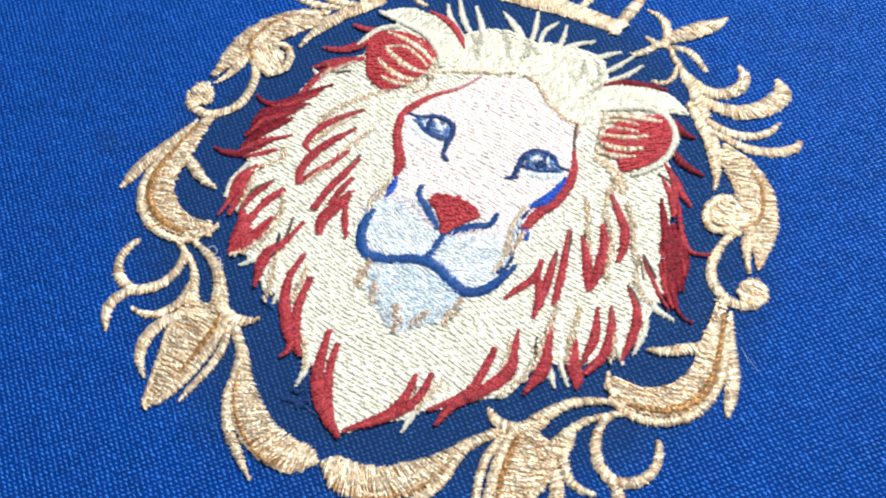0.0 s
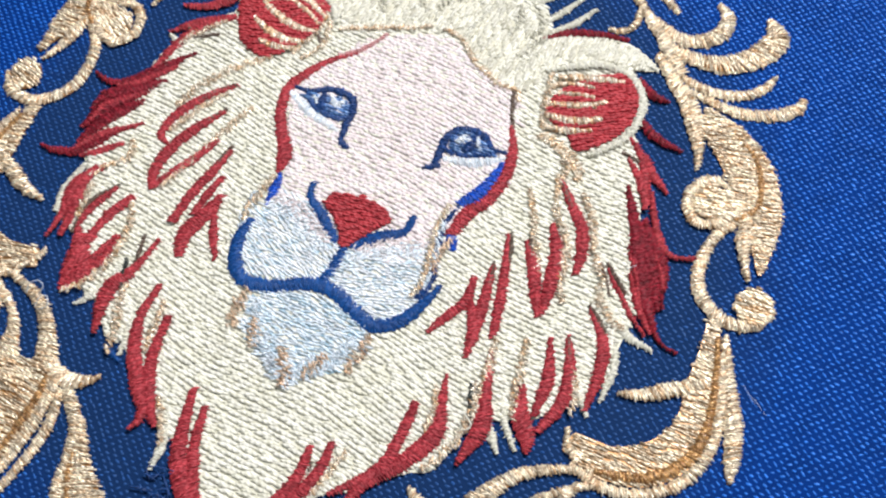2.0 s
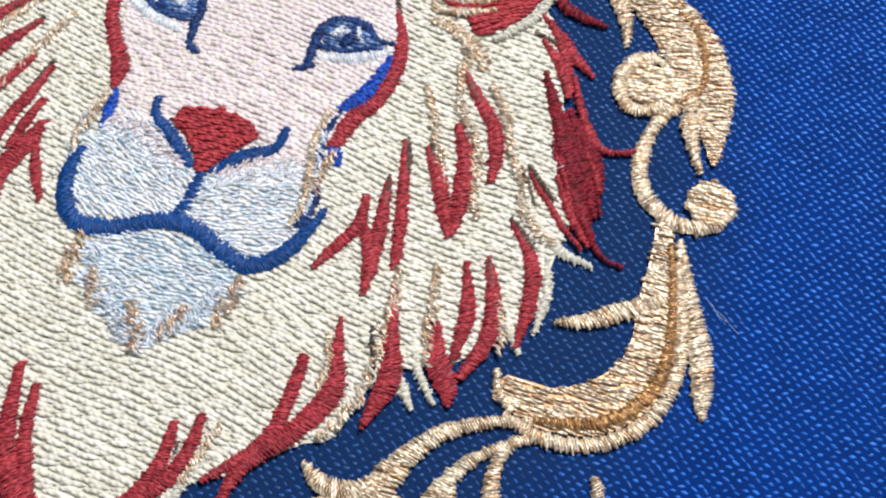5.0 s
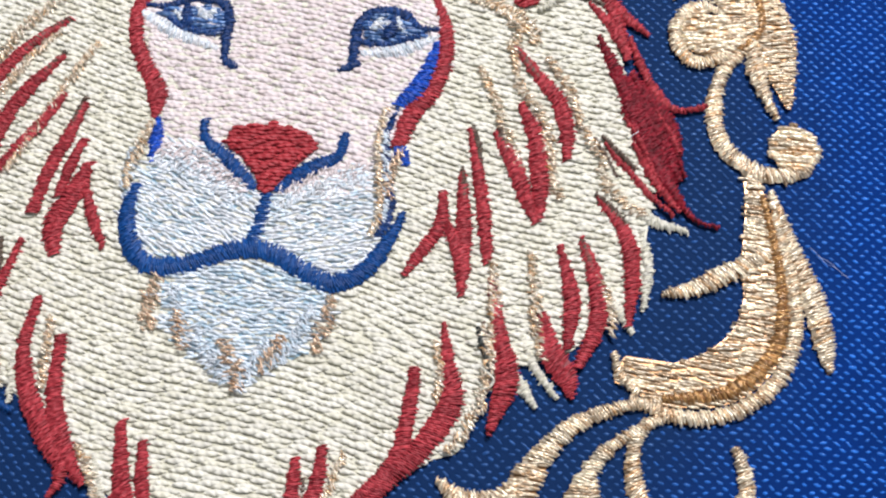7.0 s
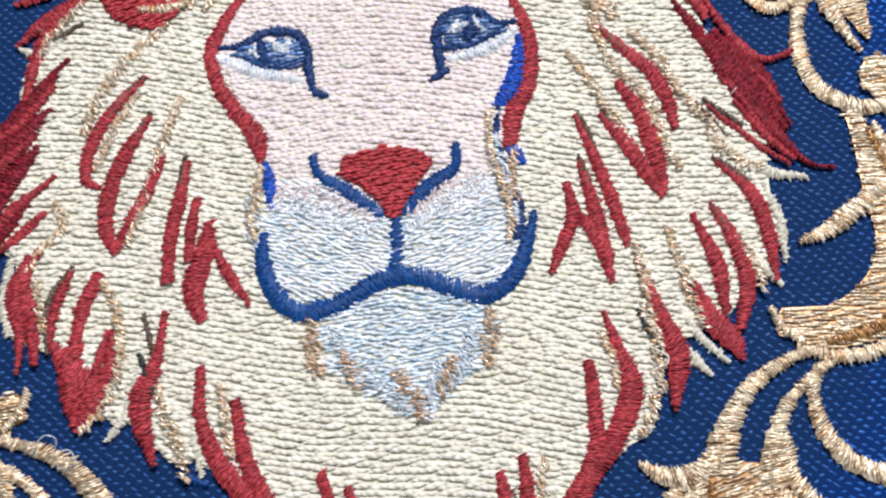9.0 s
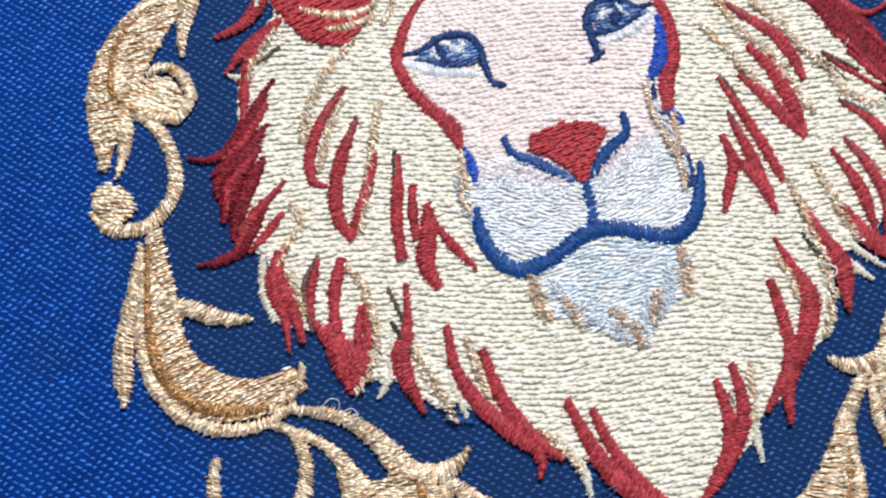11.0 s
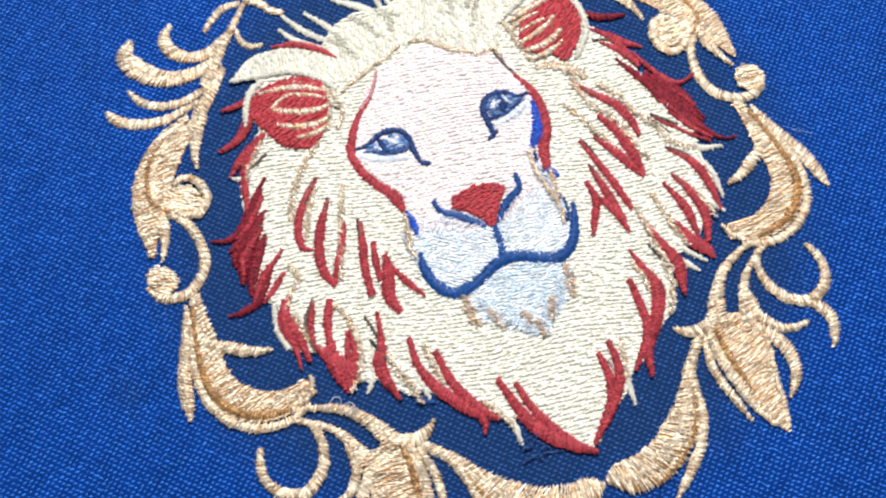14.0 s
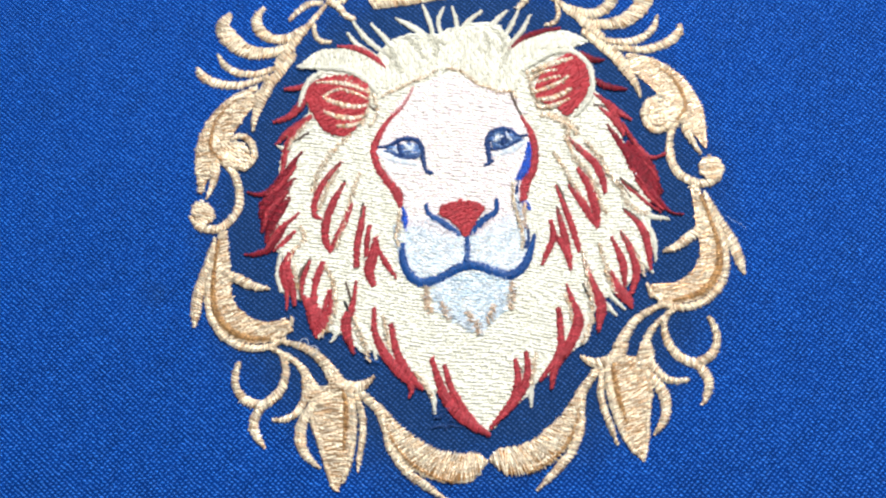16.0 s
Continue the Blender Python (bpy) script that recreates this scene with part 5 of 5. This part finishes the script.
satin(lion, "dark_edge", CHARCOAL, 5.5, [(20.5, -19.7, 0.35), (20.9, -21.3, 0.6), (21.5, -22.7, 0.55), (22.0, -24.0, 0.35)])
satin(lion, "dark_edge", CHARCOAL, 5.5, [(-21.3, -18.9, 0.3), (-20.8, -20.6, 0.45), (-20.2, -22.4, 0.3)])
for lock in ([(-23.6, 3.6), (-22.2, 5.6), (-20.4, 7.4)], [(-21.2, 1.4), (-20.5, 2.7), (-19.8, 3.8)], [(-16.9, -1.0), (-17.1, -2.4), (-17.4, -4.0)], [(21.2, 7.6), (22.4, 6.2), (23.4, 4.9)], [(17.6, -5.0), (17.9, -6.6), (18.1, -8.0)], [(28.3, -11.0), (28.9, -12.6), (29.4, -13.8)]):
    satin(lion, "dark_edge", BROWN, 5.4, [(x, y, w) for (x, y), w in zip(lock, (0.3, 0.5, 0.3))])


# ---- loose ends of thread and lint ----
def loose(name, material, points, radius, label, category="thread"):
    """A stray thread lying on the stitches: a thin round strand along a curved line in the air."""
    p = np.array(points, float)
    q = spline(np.column_stack([p[:, :2], p[:, 2]]), 0.12)
    k, n = 6, len(q)
    d = np.gradient(q, axis=0)
    d /= np.linalg.norm(d, axis=1, keepdims=True) + 1e-9
    a = np.cross(d, (0.3, 0.2, 0.93))
    a /= np.linalg.norm(a, axis=1, keepdims=True) + 1e-9
    b = np.cross(d, a)
    turn = np.linspace(0, 2 * math.pi, k, endpoint=False)
    v = q[:, None] + radius * (np.cos(turn)[None, :, None] * a[:, None] + np.sin(turn)[None, :, None] * b[:, None])
    i = np.arange(n * k).reshape(n, k)
    j = np.roll(i, -1, 1)
    fa = np.stack([i[:-1], j[:-1], j[1:], i[1:]], -1).reshape(-1, 4)
    run = np.repeat(np.arange(n) * 0.12, k)
    uv = np.column_stack([run, np.tile(np.linspace(0, 0.5, k), n), np.full(n * k, 0.4), np.full(n * k, 0.5)])
    ob = mesh_of(name, v.reshape(-1, 3), fa, material, None, uv)
    return tagged(ob, label, category, "stray thread ends")


loose("loose_loop", FROST, [(-29.7, -26.7, 0.50), (-29.6, -25.9, 1.20), (-28.7, -25.3, 1.60), (-27.9, -25.7, 1.40), (-28.3, -26.6, 0.60)], 0.05, "thin clear thread loop standing off the stitches")
loose("loose_loop", FROST, [(-28.0, -27.9, 0.50), (-27.7, -26.8, 1.20), (-26.8, -26.7, 1.40), (-26.5, -27.6, 1.00), (-27.5, -28.1, 0.50)], 0.05, "thin clear thread loop standing off the stitches")
loose("loose_loop", CREAM, [(21.2, -25.0, 0.50), (21.9, -24.9, 1.00), (22.1, -24.3, 1.20), (21.5, -23.7, 1.00), (20.9, -23.1, 0.50)], 0.09, "cream thread loop hanging off the mane's edge")
loose("lint_fibre", FROST, [(47.1, -9.7, 0.20), (47.8, -10.4, 0.30), (48.4, -11.1, 0.25), (49.2, -11.4, 0.20)], 0.013, "fine pale lint fibre lying on the blue cloth")
loose("lint_fibre", FROST, [(47.8, -10.5, 0.20), (48.7, -11.0, 0.30), (49.7, -11.9, 0.25), (50.3, -12.3, 0.20)], 0.014, "fine pale lint fibre lying on the blue cloth")
loose("lint_fibre", FROST, [(31.6, -1.0, 0.80), (32.0, -0.7, 1.00), (32.5, -0.2, 0.90)], 0.035, "fine pale lint fibre lying on the red stitches")
loose("dark_thread_end", NAVY, [(-4.9, -42.5, 0.15), (-5.7, -43.1, 0.50), (-5.2, -42.4, 0.60), (-2.4, -42.9, 0.20)], 0.07, "dark navy thread end tangled on the cloth")
loose("dark_thread_end", NAVY, [(-5.0, -42.2, 0.15), (-4.0, -42.4, 0.50), (-4.3, -41.6, 0.60), (-5.5, -41.9, 0.20)], 0.07, "dark navy thread end tangled on the cloth")
loose("dark_thread_end", NAVY, [(-6.1, -41.0, 0.15), (-7.5, -40.8, 0.50), (-6.3, -40.9, 0.60), (-6.0, -40.0, 0.20)], 0.07, "dark navy thread end tangled on the cloth")
loose("dark_thread_end", NAVY, [(-5.0, -42.0, 0.15), (-4.3, -41.6, 0.50), (-5.3, -40.5, 0.60), (-5.5, -40.3, 0.20)], 0.07, "dark navy thread end tangled on the cloth")
loose("dark_thread_end", NAVY, [(-6.3, -42.3, 0.15), (-8.2, -42.6, 0.50), (-5.9, -42.2, 0.60), (-5.7, -42.8, 0.20)], 0.07, "dark navy thread end tangled on the cloth")
loose("dark_thread_end", NAVY, [(-3.9, -41.9, 0.15), (-4.4, -41.5, 0.50), (-5.0, -41.8, 0.60), (-5.0, -42.6, 0.20)], 0.07, "dark navy thread end tangled on the cloth")
loose("dark_thread_end", NAVY, [(-6.7, -41.2, 0.15), (-7.4, -40.0, 0.50), (-4.3, -39.6, 0.60), (-7.0, -40.8, 0.20)], 0.07, "dark navy thread end tangled on the cloth")
